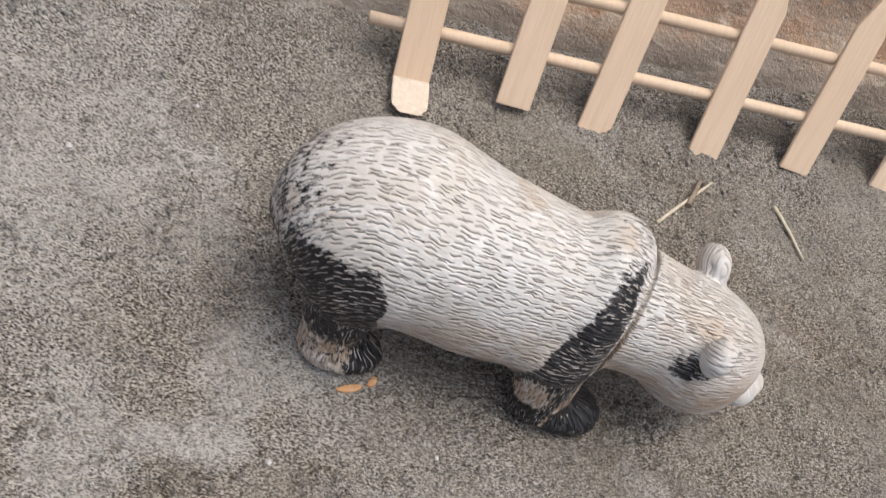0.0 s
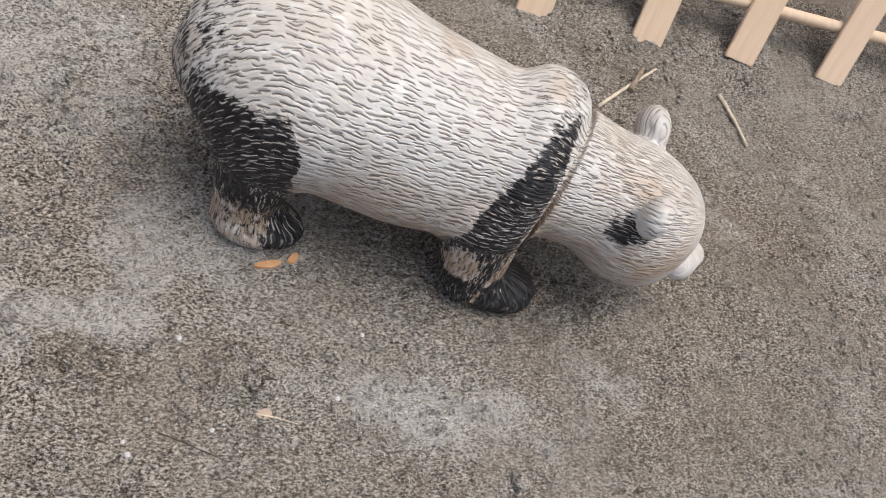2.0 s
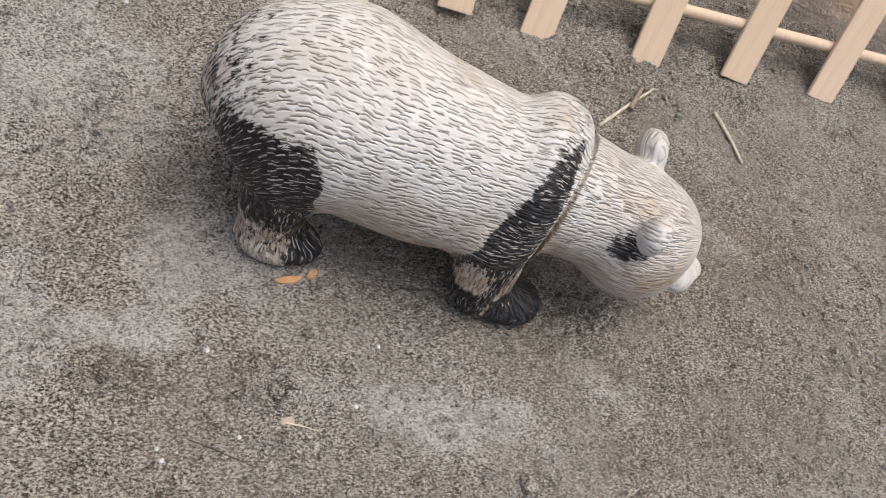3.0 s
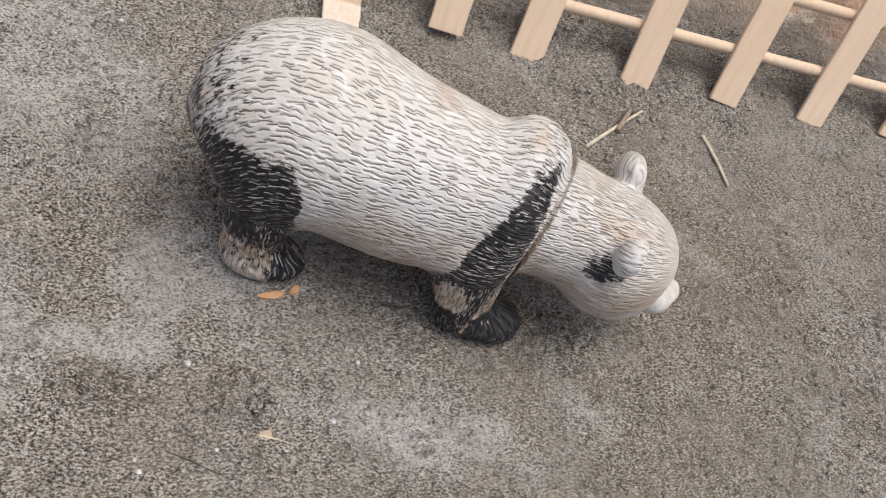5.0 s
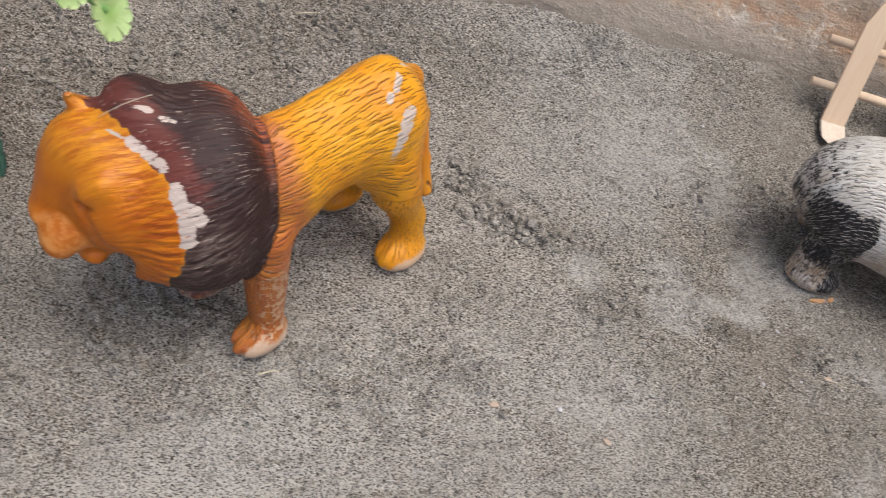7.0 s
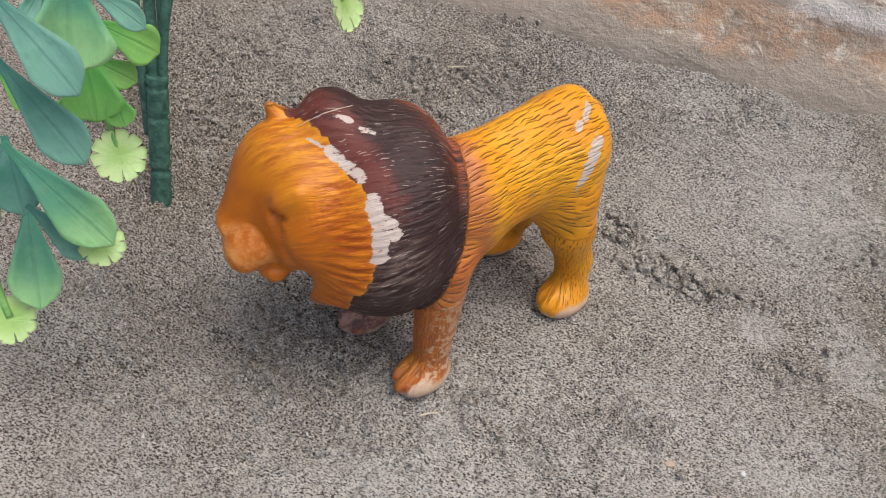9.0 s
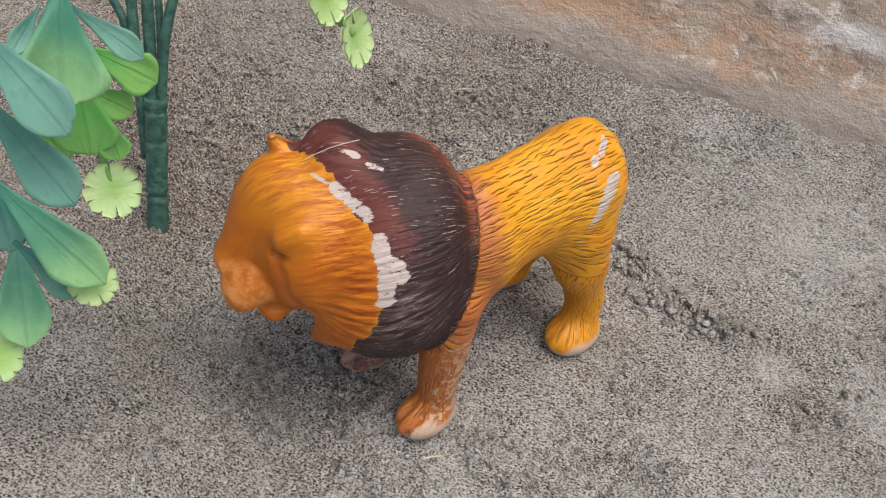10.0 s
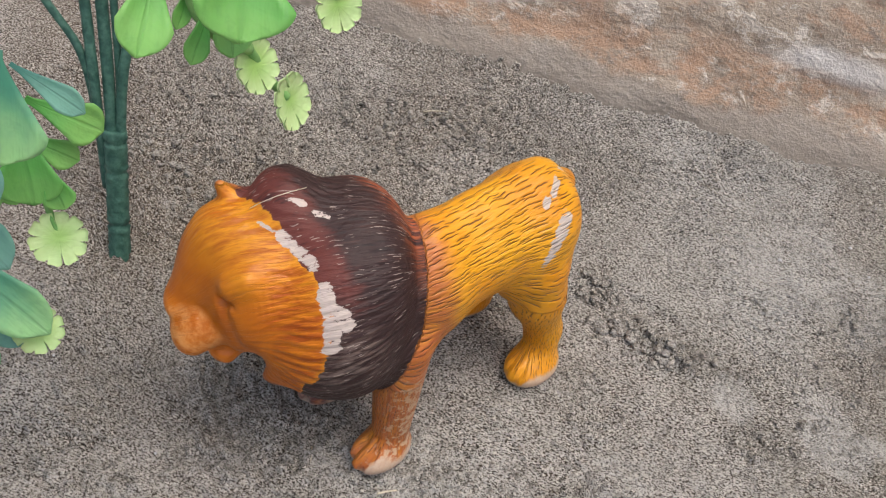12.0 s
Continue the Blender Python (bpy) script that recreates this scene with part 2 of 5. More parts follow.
def lion_material():
    """Orange paint with a dark mane; chips show the pale vinyl below."""
    m = Mat("painted_vinyl_orange", 0.42, 0.4)
    co = m.coords()
    fur = m.attr("furco").outputs["Vector"]
    paint = m.split(m.attr("paint").outputs["Vector"])  # mane, rust, pale toes
    marks = m.split(m.attr("marks").outputs["Vector"])  # face, chips, groove ink
    strand = m.noise(m.scaled(fur, (0.16, 1, 1)), 900, 3, 0.65)
    kind = m.split(m.attr("furkind").outputs["Vector"])  # leg, muzzle, mane rim
    short = m.dashes(fur, 0.0013, 0.00062, 0.12, 0.8)
    cut = m.mix(kind[0], m.dashes(fur, 0.0046, 0.00090, 0.10, 0.8), short)
    trough = m.trough
    worn = m.noise(co, 120, 4, 0.6)
    gold = m.mix(m.ramp(m.noise(co, 60, 3, 0.5), 0.35, 0.65), (0.70, 0.265, 0.007), (0.78, 0.36, 0.012))
    lick = m.noise(m.scaled(fur, (0.12, 1, 1)), 1000, 3, 0.65)
    tint = m.split(m.attr("tint").outputs["Vector"])  # red locks, worn grey, calm front of the face
    lick = m.mix(tint[2], lick, m.math("ADD", 0.36, m.math("MULTIPLY", m.noise(co, 90, 4, 0.6), 0.32)))
    # face front darkened for its shade in the colour itself; golden only towards the top
    face = m.mix(m.ramp(lick, 0.36, 0.64), (0.37, 0.072, 0.003), (0.64, 0.185, 0.005))
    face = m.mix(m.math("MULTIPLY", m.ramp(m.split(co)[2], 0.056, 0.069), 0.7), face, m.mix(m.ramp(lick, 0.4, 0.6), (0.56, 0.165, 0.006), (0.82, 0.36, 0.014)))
    face = m.mix(m.math("MULTIPLY", kind[1], m.ramp(m.noise(co, 420, 4, 0.65), 0.35, 0.7)), face, (0.72, 0.33, 0.10))
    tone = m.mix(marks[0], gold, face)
    rag = m.math("MULTIPLY", m.math("SUBTRACT", strand, 0.5), 1.1)
    rust = m.ramp(m.math("ADD", paint[1], m.math("MULTIPLY", rag, 0.8)), 0.2, 1.05)
    tone = m.mix(m.math("MULTIPLY", rust, 0.85), tone, (0.37, 0.085, 0.040))
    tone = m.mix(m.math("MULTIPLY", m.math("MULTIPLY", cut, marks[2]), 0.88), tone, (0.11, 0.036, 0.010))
    stain = m.split(m.attr("stain").outputs["Vector"])  # plum far leg, mottled legs, scuffed outer edge
    mottle = m.math("MULTIPLY", stain[1], m.ramp(m.noise(co, 620, 4, 0.72), 0.50, 0.62))
    tone = m.mix(m.math("MULTIPLY", mottle, 0.55), tone, (0.30, 0.075, 0.018))
    tone = m.mix(m.math("MULTIPLY", m.math("MULTIPLY", m.math("ADD", m.math("MULTIPLY", stain[1], 0.5), stain[2]), m.ramp(m.math("ADD", m.noise(co, 620, 4, 0.72), m.math("MULTIPLY", stain[2], 0.08)), 0.56, 0.64)), 0.7), tone, (0.64, 0.44, 0.28))
    tone = m.mix(m.math("MULTIPLY", stain[0], m.ramp(worn, 0.25, 0.5)), tone, m.mix(m.ramp(m.noise(co, 300, 4, 0.7), 0.4, 0.62), (0.14, 0.055, 0.050), (0.42, 0.24, 0.18)))
    mane = m.ramp(m.math("ADD", paint[0], rag), 0.42, 0.58)
    hair = m.mix(m.ramp(m.math("ADD", tint[0], m.math("MULTIPLY", m.math("SUBTRACT", m.noise(m.scaled(fur, (0.3, 1, 1)), 330, 4, 0.65), 0.5), 1.8)), 0.15, 0.85), (0.032, 0.013, 0.012), (0.13, 0.030, 0.022))
    hair = m.mix(m.math("MULTIPLY", tint[1], m.ramp(strand, 0.42, 0.62)), hair, (0.27, 0.20, 0.17))
    hair = m.mix(m.math("MULTIPLY", m.ramp(lick, 0.55, 0.72), 0.35), hair, (0.13, 0.055, 0.045))
    hair = m.mix(m.math("MULTIPLY", m.ramp(lick, 0.45, 0.32), 0.6), hair, (0.010, 0.007, 0.008))
    hair = m.mix(m.math("MULTIPLY", kind[2], m.ramp(lick, 0.40, 0.62)), hair, (0.40, 0.10, 0.03))
    wisp = m.math("MULTIPLY", m.dashes(fur, 0.0020, 0.0010, 0.085, 0.6), m.ramp(m.noise(co, 260, 3, 0.6), 0.50, 0.60))
    hair = m.mix(m.math("MULTIPLY", wisp, 0.6), hair, (0.50, 0.41, 0.36))
    tone = m.mix(mane, tone, hair)
    pale = m.ramp(m.math("ADD", paint[2], m.math("MULTIPLY", m.math("SUBTRACT", worn, 0.5), 1.2)), 0.45, 0.75)
    tone = m.mix(m.math("MULTIPLY", pale, 0.85), tone, (0.58, 0.44, 0.33))
    fleck = m.ramp(m.noise(m.scaled(fur, (0.3, 1, 1)), 700, 4, 0.7), 0.70, 0.735)
    chip = m.ramp(m.math("ADD", marks[1], m.math("MULTIPLY", m.math("SUBTRACT", m.noise(m.scaled(fur, (0.25, 1, 1)), 700, 5, 0.74), 0.5), 2.4)), 0.42, 0.60)
    chip = m.math("MAXIMUM", chip, m.math("MULTIPLY", fleck, 0.7))
    tone = m.mix(chip, tone, (0.56, 0.47, 0.42))
    strand = m.math("MULTIPLY", strand, m.math("SUBTRACT", 1.0, m.math("MULTIPLY", tint[2], 0.75)))
    h = m.math("SUBTRACT", m.math("MULTIPLY", strand, 0.8), m.math("MULTIPLY", m.math("MULTIPLY", m.math("ADD", cut, m.math("MULTIPLY", trough, 0.3)), marks[2]), 0.5))
    return m.done(tone, m.bump(h, 0.0008, 0.9), m.math("ADD", m.math("ADD", 0.24, m.math("MULTIPLY", mane, 0.18)), m.math("MULTIPLY", worn, 0.3)))


def wood_material():
    m = Mat("pale_birch", 0.7, 0.3)
    co = m.coords()
    rnd = m.t.nodes.new("ShaderNodeObjectInfo").outputs["Random"]
    fib = m.noise(m.scaled(co, (1.0, 1.0, 0.06)), 900, 4, 0.6)
    tone = m.mix(m.ramp(fib, 0.3, 0.7), (0.66, 0.505, 0.36), (0.72, 0.565, 0.42))
    tone = m.mix(m.math("MULTIPLY", rnd, 0.25), tone, (0.62, 0.45, 0.29))
    tone = m.mix(m.math("MULTIPLY", m.ramp(m.noise(co, 120, 4, 0.6), 0.6, 0.75), 0.14), tone, (0.42, 0.28, 0.17))
    return m.done(tone, m.bump(fib, 0.0003, 0.5))


def leaf_material(name, base, tip, amount):
    """Moulded plastic leaf: blue-green at the stalk, yellow-green at the tip."""
    m = Mat(name, 0.5, 0.4)
    co = m.coords()
    along = m.split(m.attr("along").outputs["Vector"])
    f = m.math("ADD", along[0], m.math("MULTIPLY", m.math("SUBTRACT", m.noise(co, 160, 3, 0.6), 0.5), 0.5))
    rnd = m.t.nodes.new("ShaderNodeObjectInfo").outputs["Random"]
    f = m.math("ADD", f, m.math("MULTIPLY", m.math("SUBTRACT", rnd, 0.5), 0.35))
    tone = m.mix(m.ramp(f, 0.35 - 0.2 * amount, 1.0), base, tip)
    side = m.math("ABSOLUTE", along[1])
    ribs = m.math("SINE", m.math("MULTIPLY", m.math("SUBTRACT", along[0], m.math("MULTIPLY", side, 0.22)), 44.0))
    vein = m.math("MULTIPLY", m.ramp(ribs, 0.55, 0.95), m.ramp(side, 0.95, 0.3))
    vein = m.math("MAXIMUM", m.math("MULTIPLY", vein, 0.10), m.ramp(side, 0.12, 0.02))
    dark = tuple(0.55 * a for a in base)
    tone = m.mix(m.math("MULTIPLY", vein, 0.16), tone, dark)
    tone = m.mix(m.math("MULTIPLY", m.ramp(m.noise(co, 300, 4, 0.65), 0.52, 0.72), 0.22), tone, dark)
    m.b.inputs["Subsurface Weight"].default_value = 0.15
    m.b.inputs["Subsurface Radius"].default_value = (0.001, 0.002, 0.0006)
    fine = m.noise(m.scaled(co, (0.3, 1.0, 1.0)), 800, 2, 0.5)
    return m.done(tone, m.bump(m.math("SUBTRACT", fine, m.math("MULTIPLY", vein, 0.5)), 0.0004, 0.5))


def plain_material(name, dark, light, scale, rough=0.8, bumpy=0.0004):
    m = Mat(name, rough, 0.3)
    co = m.coords()
    n = m.noise(co, scale, 4, 0.6)
    return m.done(m.mix(m.ramp(n, 0.3, 0.7), dark, light), m.bump(n, bumpy, 0.7))


SAND = sand_material("sand", True)
CRUMB = sand_material("sand_crumb", False)
WALL = wall_material()
PANDA = panda_material()
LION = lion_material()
WOOD = wood_material()
TEAL = leaf_material("leaf_plastic_teal", (0.050, 0.185, 0.145), (0.17, 0.37, 0.29), 0.3)
MIXED = leaf_material("leaf_plastic_mixed", (0.060, 0.235, 0.150), (0.33, 0.60, 0.25), 0.5)
GREEN = leaf_material("leaf_plastic_green", (0.095, 0.33, 0.062), (0.24, 0.51, 0.13), 0.6)
BLOOM = leaf_material("bloom_plastic", (0.30, 0.50, 0.13), (0.48, 0.64, 0.29), 0.5)
STEM = plain_material("stem_plastic", (0.028, 0.085, 0.065), (0.075, 0.17, 0.13), 420, 0.55, 0.0010)
TWIGLET = plain_material("stalk_plastic", (0.14, 0.33, 0.09), (0.25, 0.45, 0.15), 200, 0.5)
# paler copy of the fence wood: light on the upturned foot put into its colour
LIT_WOOD = plain_material("lit_wood", (0.60, 0.51, 0.41), (0.68, 0.59, 0.49), 600)
HAIR = plain_material("dark_hair", (0.05, 0.04, 0.035), (0.09, 0.075, 0.06), 600)
STRAW = plain_material("dry_straw", (0.50, 0.44, 0.33), (0.68, 0.61, 0.48), 500)
FLAKE = plain_material("wood_flake", (0.54, 0.29, 0.13), (0.68, 0.44, 0.25), 400)
CLAY = plain_material("clay_flake", (0.40, 0.31, 0.24), (0.50, 0.41, 0.33), 400)
QUARTZ = plain_material("white_grit", (0.52, 0.51, 0.51), (0.70, 0.70, 0.71), 900)
BARK = plain_material("dry_twig", (0.16, 0.12, 0.09), (0.34, 0.28, 0.21), 500)
CLOD = CRUMB


# ---- mesh helpers ----
def part(name, bm, material, parent=None, label=""):
    me = bpy.data.meshes.new(name)
    bm.to_mesh(me)
    bm.free()
    me.materials.append(material)
    ob = new(name, me)
    ob.parent = parent
    if label:
        ob["label"] = label
    return ob


def from_arrays(name, verts, faces, material, smooth=True):
    me = bpy.data.meshes.new(name)
    me.from_pydata([tuple(v) for v in verts.tolist()], [], faces.tolist() if hasattr(faces, "tolist") else faces)
    me.materials.append(material)
    if smooth:
        me.polygons.foreach_set("use_smooth", [True] * len(me.polygons))
    me.update()
    return me


def vec_attr(me, name, values):
    a = me.attributes.new(name, "FLOAT_VECTOR", "POINT")
    a.data.foreach_set("vector", np.ascontiguousarray(values, dtype=np.float32).ravel())


def hash3(i, j, k):
    n = (i * 374761393 + j * 668265263 + k * 2147483647 + 1013) & 0x7FFFFFFF
    n = (n ^ (n >> 13)) * 1274126177 & 0x7FFFFFFF
    return ((n ^ (n >> 16)) & 0xFFFF) / 65535.0


def vnoise(p, scale, seed=0):
    """Smooth value noise, -1 to 1, at points p (n x 3)."""
    q = np.asarray(p) * scale + seed * 17.31
    i = np.floor(q).astype(np.int64)
    f = q - i
    f = f * f * (3 - 2 * f)
    total = 0
    for a in (0, 1):
        for b in (0, 1):
            for c in (0, 1):
                w = (f[:, 0] if a else 1 - f[:, 0]) * (f[:, 1] if b else 1 - f[:, 1]) * (f[:, 2] if c else 1 - f[:, 2])
                total = total + w * hash3(i[:, 0] + a, i[:, 1] + b, i[:, 2] + c)
    return total * 2 - 1


def fbm(p, scale, octaves=4, seed=0, gain=0.5):
    total, amp = 0, 1.0
    for o in range(octaves):
        total = total + amp * vnoise(p, scale * 2 ** o, seed + o)
        amp *= gain
    return total


def step(a, b, x):
    t = np.clip((x - a) / (b - a), 0, 1)
    return t * t * (3 - 2 * t)


def ball(p, c, r, turn=(0, 0, 0)):
    """Signed distance to an ellipsoid."""
    q = p - np.array(c)
    if any(turn):
        q = q @ np.array(Euler([radians(a) for a in turn]).to_matrix())
    r = np.array(r)
    k0 = np.linalg.norm(q / r, axis=1)
    k1 = np.linalg.norm(q / (r * r), axis=1) + 1e-9
    return k0 * (k0 - 1) / k1


def limb(p, a, b, ra, rb):
    """Signed distance to a tapered rounded bar."""
    a, b = np.array(a, float), np.array(b, float)
    ab = b - a
    h = np.clip((p - a) @ ab / (ab @ ab), 0, 1)
    return np.linalg.norm(p - a - h[:, None] * ab, axis=1) - (ra + (rb - ra) * h)


def blend(a, b, k):
    h = np.clip(0.5 + 0.5 * (b - a) / k, 0, 1)
    return b + (a - b) * h - k * h * (1 - h)


def carve(a, b, k):
    return -blend(-a, b, k)


def skin(field, low, high, h):
    """The surface of a signed field as vertices and quads (surface nets)."""
    step_over = 4
    axes = [l + h * np.arange(int(math.ceil((u - l) / h / step_over)) * step_over + 1) for l, u in zip(low, high)]
    n = [len(a) for a in axes]
    rough = np.meshgrid(*[a[::step_over] for a in axes], indexing="ij")
    wide = field(np.stack([g.ravel() for g in rough], 1)).reshape(rough[0].shape)
    # only cells close to the surface are worked out in full
    c = [k - 1 for k in wide.shape]
    least = np.min([np.abs(wide[i:c[0] + i, j:c[1] + j, k:c[2] + k]) for i in (0, 1) for j in (0, 1) for k in (0, 1)], axis=0)
    grow = lambda arr: np.pad(arr.repeat(step_over, 0).repeat(step_over, 1).repeat(step_over, 2), ((0, 1),) * 3, mode="edge")  # noqa: E731
    close = grow(least < step_over * h * 2.4)
    for ax in range(3):
        ahead = np.roll(close, 1, ax)
        close = close | ahead
    val = grow(wide[:-1, :-1, :-1]).astype(float)
    at = np.argwhere(close)
    pts = np.stack([axes[d][at[:, d]] for d in range(3)], 1)
    val[close] = np.concatenate([field(chunk) for chunk in np.array_split(pts, max(1, len(pts) // 200000))])
    inside = val < 0
    corner = [(a, b, c) for a in (0, 1) for b in (0, 1) for c in (0, 1)]
    cut = lambda arr, o: arr[o[0]:n[0] - 1 + o[0], o[1]:n[1] - 1 + o[1], o[2]:n[2] - 1 + o[2]]  # noqa: E731
    count = sum(cut(inside, o).astype(np.int8) for o in corner)
    cells = (count > 0) & (count < 8)
    index = np.full(cells.shape, -1, dtype=np.int64)
    where = np.argwhere(cells)
    index[cells] = np.arange(len(where))
    total = np.zeros((len(where), 3))
    hits = np.zeros(len(where))
    for o in corner:
        for ax in range(3):
            if o[ax]:
                continue
            o2 = tuple(1 if d == ax else o[d] for d in range(3))
            v0, v1 = cut(val, o)[cells], cut(val, o2)[cells]
            cross = (v0 < 0) != (v1 < 0)
            t = np.where(cross, v0 / np.where(cross, v0 - v1, 1), 0)
            pos = np.tile(np.array(o, float), (len(where), 1))
            pos[:, ax] += t
            total[cross] += pos[cross]
            hits[cross] += 1
    verts = (where + total / hits[:, None]) * h + np.array(low)
    quads = []
    for ax in range(3):
        u, v = (ax + 1) % 3, (ax + 2) % 3
        lo = [slice(1, n[d] - 1) for d in range(3)]
        lo[ax] = slice(0, n[ax] - 1)
        hi = list(lo)
        hi[ax] = slice(1, n[ax])
        a, b = inside[tuple(lo)], inside[tuple(hi)]
        for flip, mask in ((False, a & ~b), (True, b & ~a)):
            at = np.argwhere(mask)
            at += np.array([0 if d == ax else 1 for d in range(3)])
            eu, ev = np.eye(3, dtype=int)[u], np.eye(3, dtype=int)[v]
            ring = [at - eu - ev, at - ev, at, at - eu]
            q = np.stack([index[r[:, 0], r[:, 1], r[:, 2]] for r in ring], 1)
            quads.append(q[:, ::-1] if flip else q)
    return verts, np.concatenate(quads)


def tube(bm, points, radii, sides=10, wob=0.0):
    """A bent tapered tube along points, closed at both ends."""
    rings = []
    pts = [Vector(p) for p in points]
    side = None
    for i, p in enumerate(pts):
        d = (pts[min(i + 1, len(pts) - 1)] - pts[max(i - 1, 0)]).normalized()
        if side is None:
            side = d.orthogonal().normalized()
        side = (side - d * side.dot(d)).normalized()
        up = d.cross(side)
        r = radii[i] if isinstance(radii, (list, tuple)) else radii
        ring = []
        for k in range(sides):
            a = 2 * math.pi * k / sides
            rr = r * (1 + wob * random.uniform(-1, 1))
            ring.append(bm.verts.new(p + rr * (math.cos(a) * side + math.sin(a) * up)))
        rings.append(ring)
    for a, b in zip(rings, rings[1:]):
        for k in range(sides):
            bm.faces.new((a[k], a[(k + 1) % sides], b[(k + 1) % sides], b[k])).smooth = True
    bm.faces.new(rings[0][::-1])
    bm.faces.new(rings[-1])
    return bm


# ---- ground ----
def graded(a, b, h, far):
    mid = list(np.arange(a, b + h / 2, h))
    out, gap = [], h
    x = mid[-1]
    while x < far:
        gap *= 1.35
        x += gap
        out.append(x)
    back, gap = [], h
    x = mid[0]
    while x > -far:
        gap *= 1.35
        x -= gap
        back.append(x)
    return np.array(back[::-1] + mid + out)


def wall_foot(x):
    """y of the foot of the wall at x."""
    return 0.156 + 0.012 * step(-0.10, 0.08, x)


def crumbs(x, y, cell, fill, seed):
    """Rounded crumbs, one to a cell at most: 0 to 1 high."""
    gx, gy = x / cell, y / cell
    ix, iy = np.floor(gx).astype(np.int64), np.floor(gy).astype(np.int64)
    top = np.zeros_like(x)
    for a in (-1, 0, 1):
        for b in (-1, 0, 1):
            i, j = ix + a, iy + b
            big = np.clip((fill - hash3(i, j, seed + 2)) / fill, 0, 1)
            dx, dy = gx - i - 0.15 - 0.7 * hash3(i, j, seed), gy - j - 0.15 - 0.7 * hash3(i, j, seed + 1)
            k = hash3(i, j, seed + 3) * 3.0
            c, s = np.cos(k), np.sin(k)
            r = 0.30 + 0.55 * np.sqrt(big)
            q = ((c * dx + s * dy) / r) ** 2 + ((c * dy - s * dx) / (0.72 * r)) ** 2
            top = np.maximum(top, (big > 0) * (0.35 + 0.65 * big) * np.sqrt(np.clip(1 - q, 0, 1)))
    return top


# churned stretches of the ground: x, y, reach in x and y, how coarse
CHURN = [(-0.153, -0.012, 0.042, 0.024, 1.0), (-0.185, -0.012, 0.042, 0.032, 0.75), (-0.200, 0.030, 0.030, 0.030, 0.6), (-0.150, 0.112, 0.060, 0.022, 0.95), (-0.215, 0.070, 0.050, 0.050, 0.75), (-0.205, 0.020, 0.016, 0.010, 0.8),
         (-0.065, 0.0555, 0.010, 0.005, 0.85), (-0.051, 0.0510, 0.012, 0.005, 0.85), (-0.0755, 0.067, 0.004, 0.010, 0.8), (-0.038, 0.054, 0.012, 0.006, 0.6),
         (-0.074, 0.028, 0.010, 0.010, 0.6), (-0.066, -0.001, 0.012, 0.006, 0.9), (-0.043, 0.147, 0.012, 0.008, 0.9), (-0.074, 0.129, 0.010, 0.008, 0.8),
         (0.007, 0.035, 0.012, 0.006, 1.0), (0.034, 0.037, 0.007, 0.005, 0.8), (-0.028, 0.033, 0.008, 0.006, 0.8), (-0.120, 0.150, 0.120, 0.010, 0.4),
         (0.097, 0.058, 0.010, 0.006, 0.7), (-0.010, 0.085, 0.014, 0.010, 0.4), (0.004, 0.012, 0.030, 0.014, 0.4)]


def churned(x, y, p):
    rag = 0.45 * fbm(p, 70, 3, 71)
    total = 0.0
    for cx, cy, rx, ry, k in CHURN:
        total = np.maximum(total, k * step(1.45, 0.45, np.sqrt(((x - cx) / rx) ** 2 + ((y - cy) / ry) ** 2) + rag))
    return np.clip(total + 0.30 * step(0.15, 0.6, fbm(p, 30, 3, 5)), 0, 1)


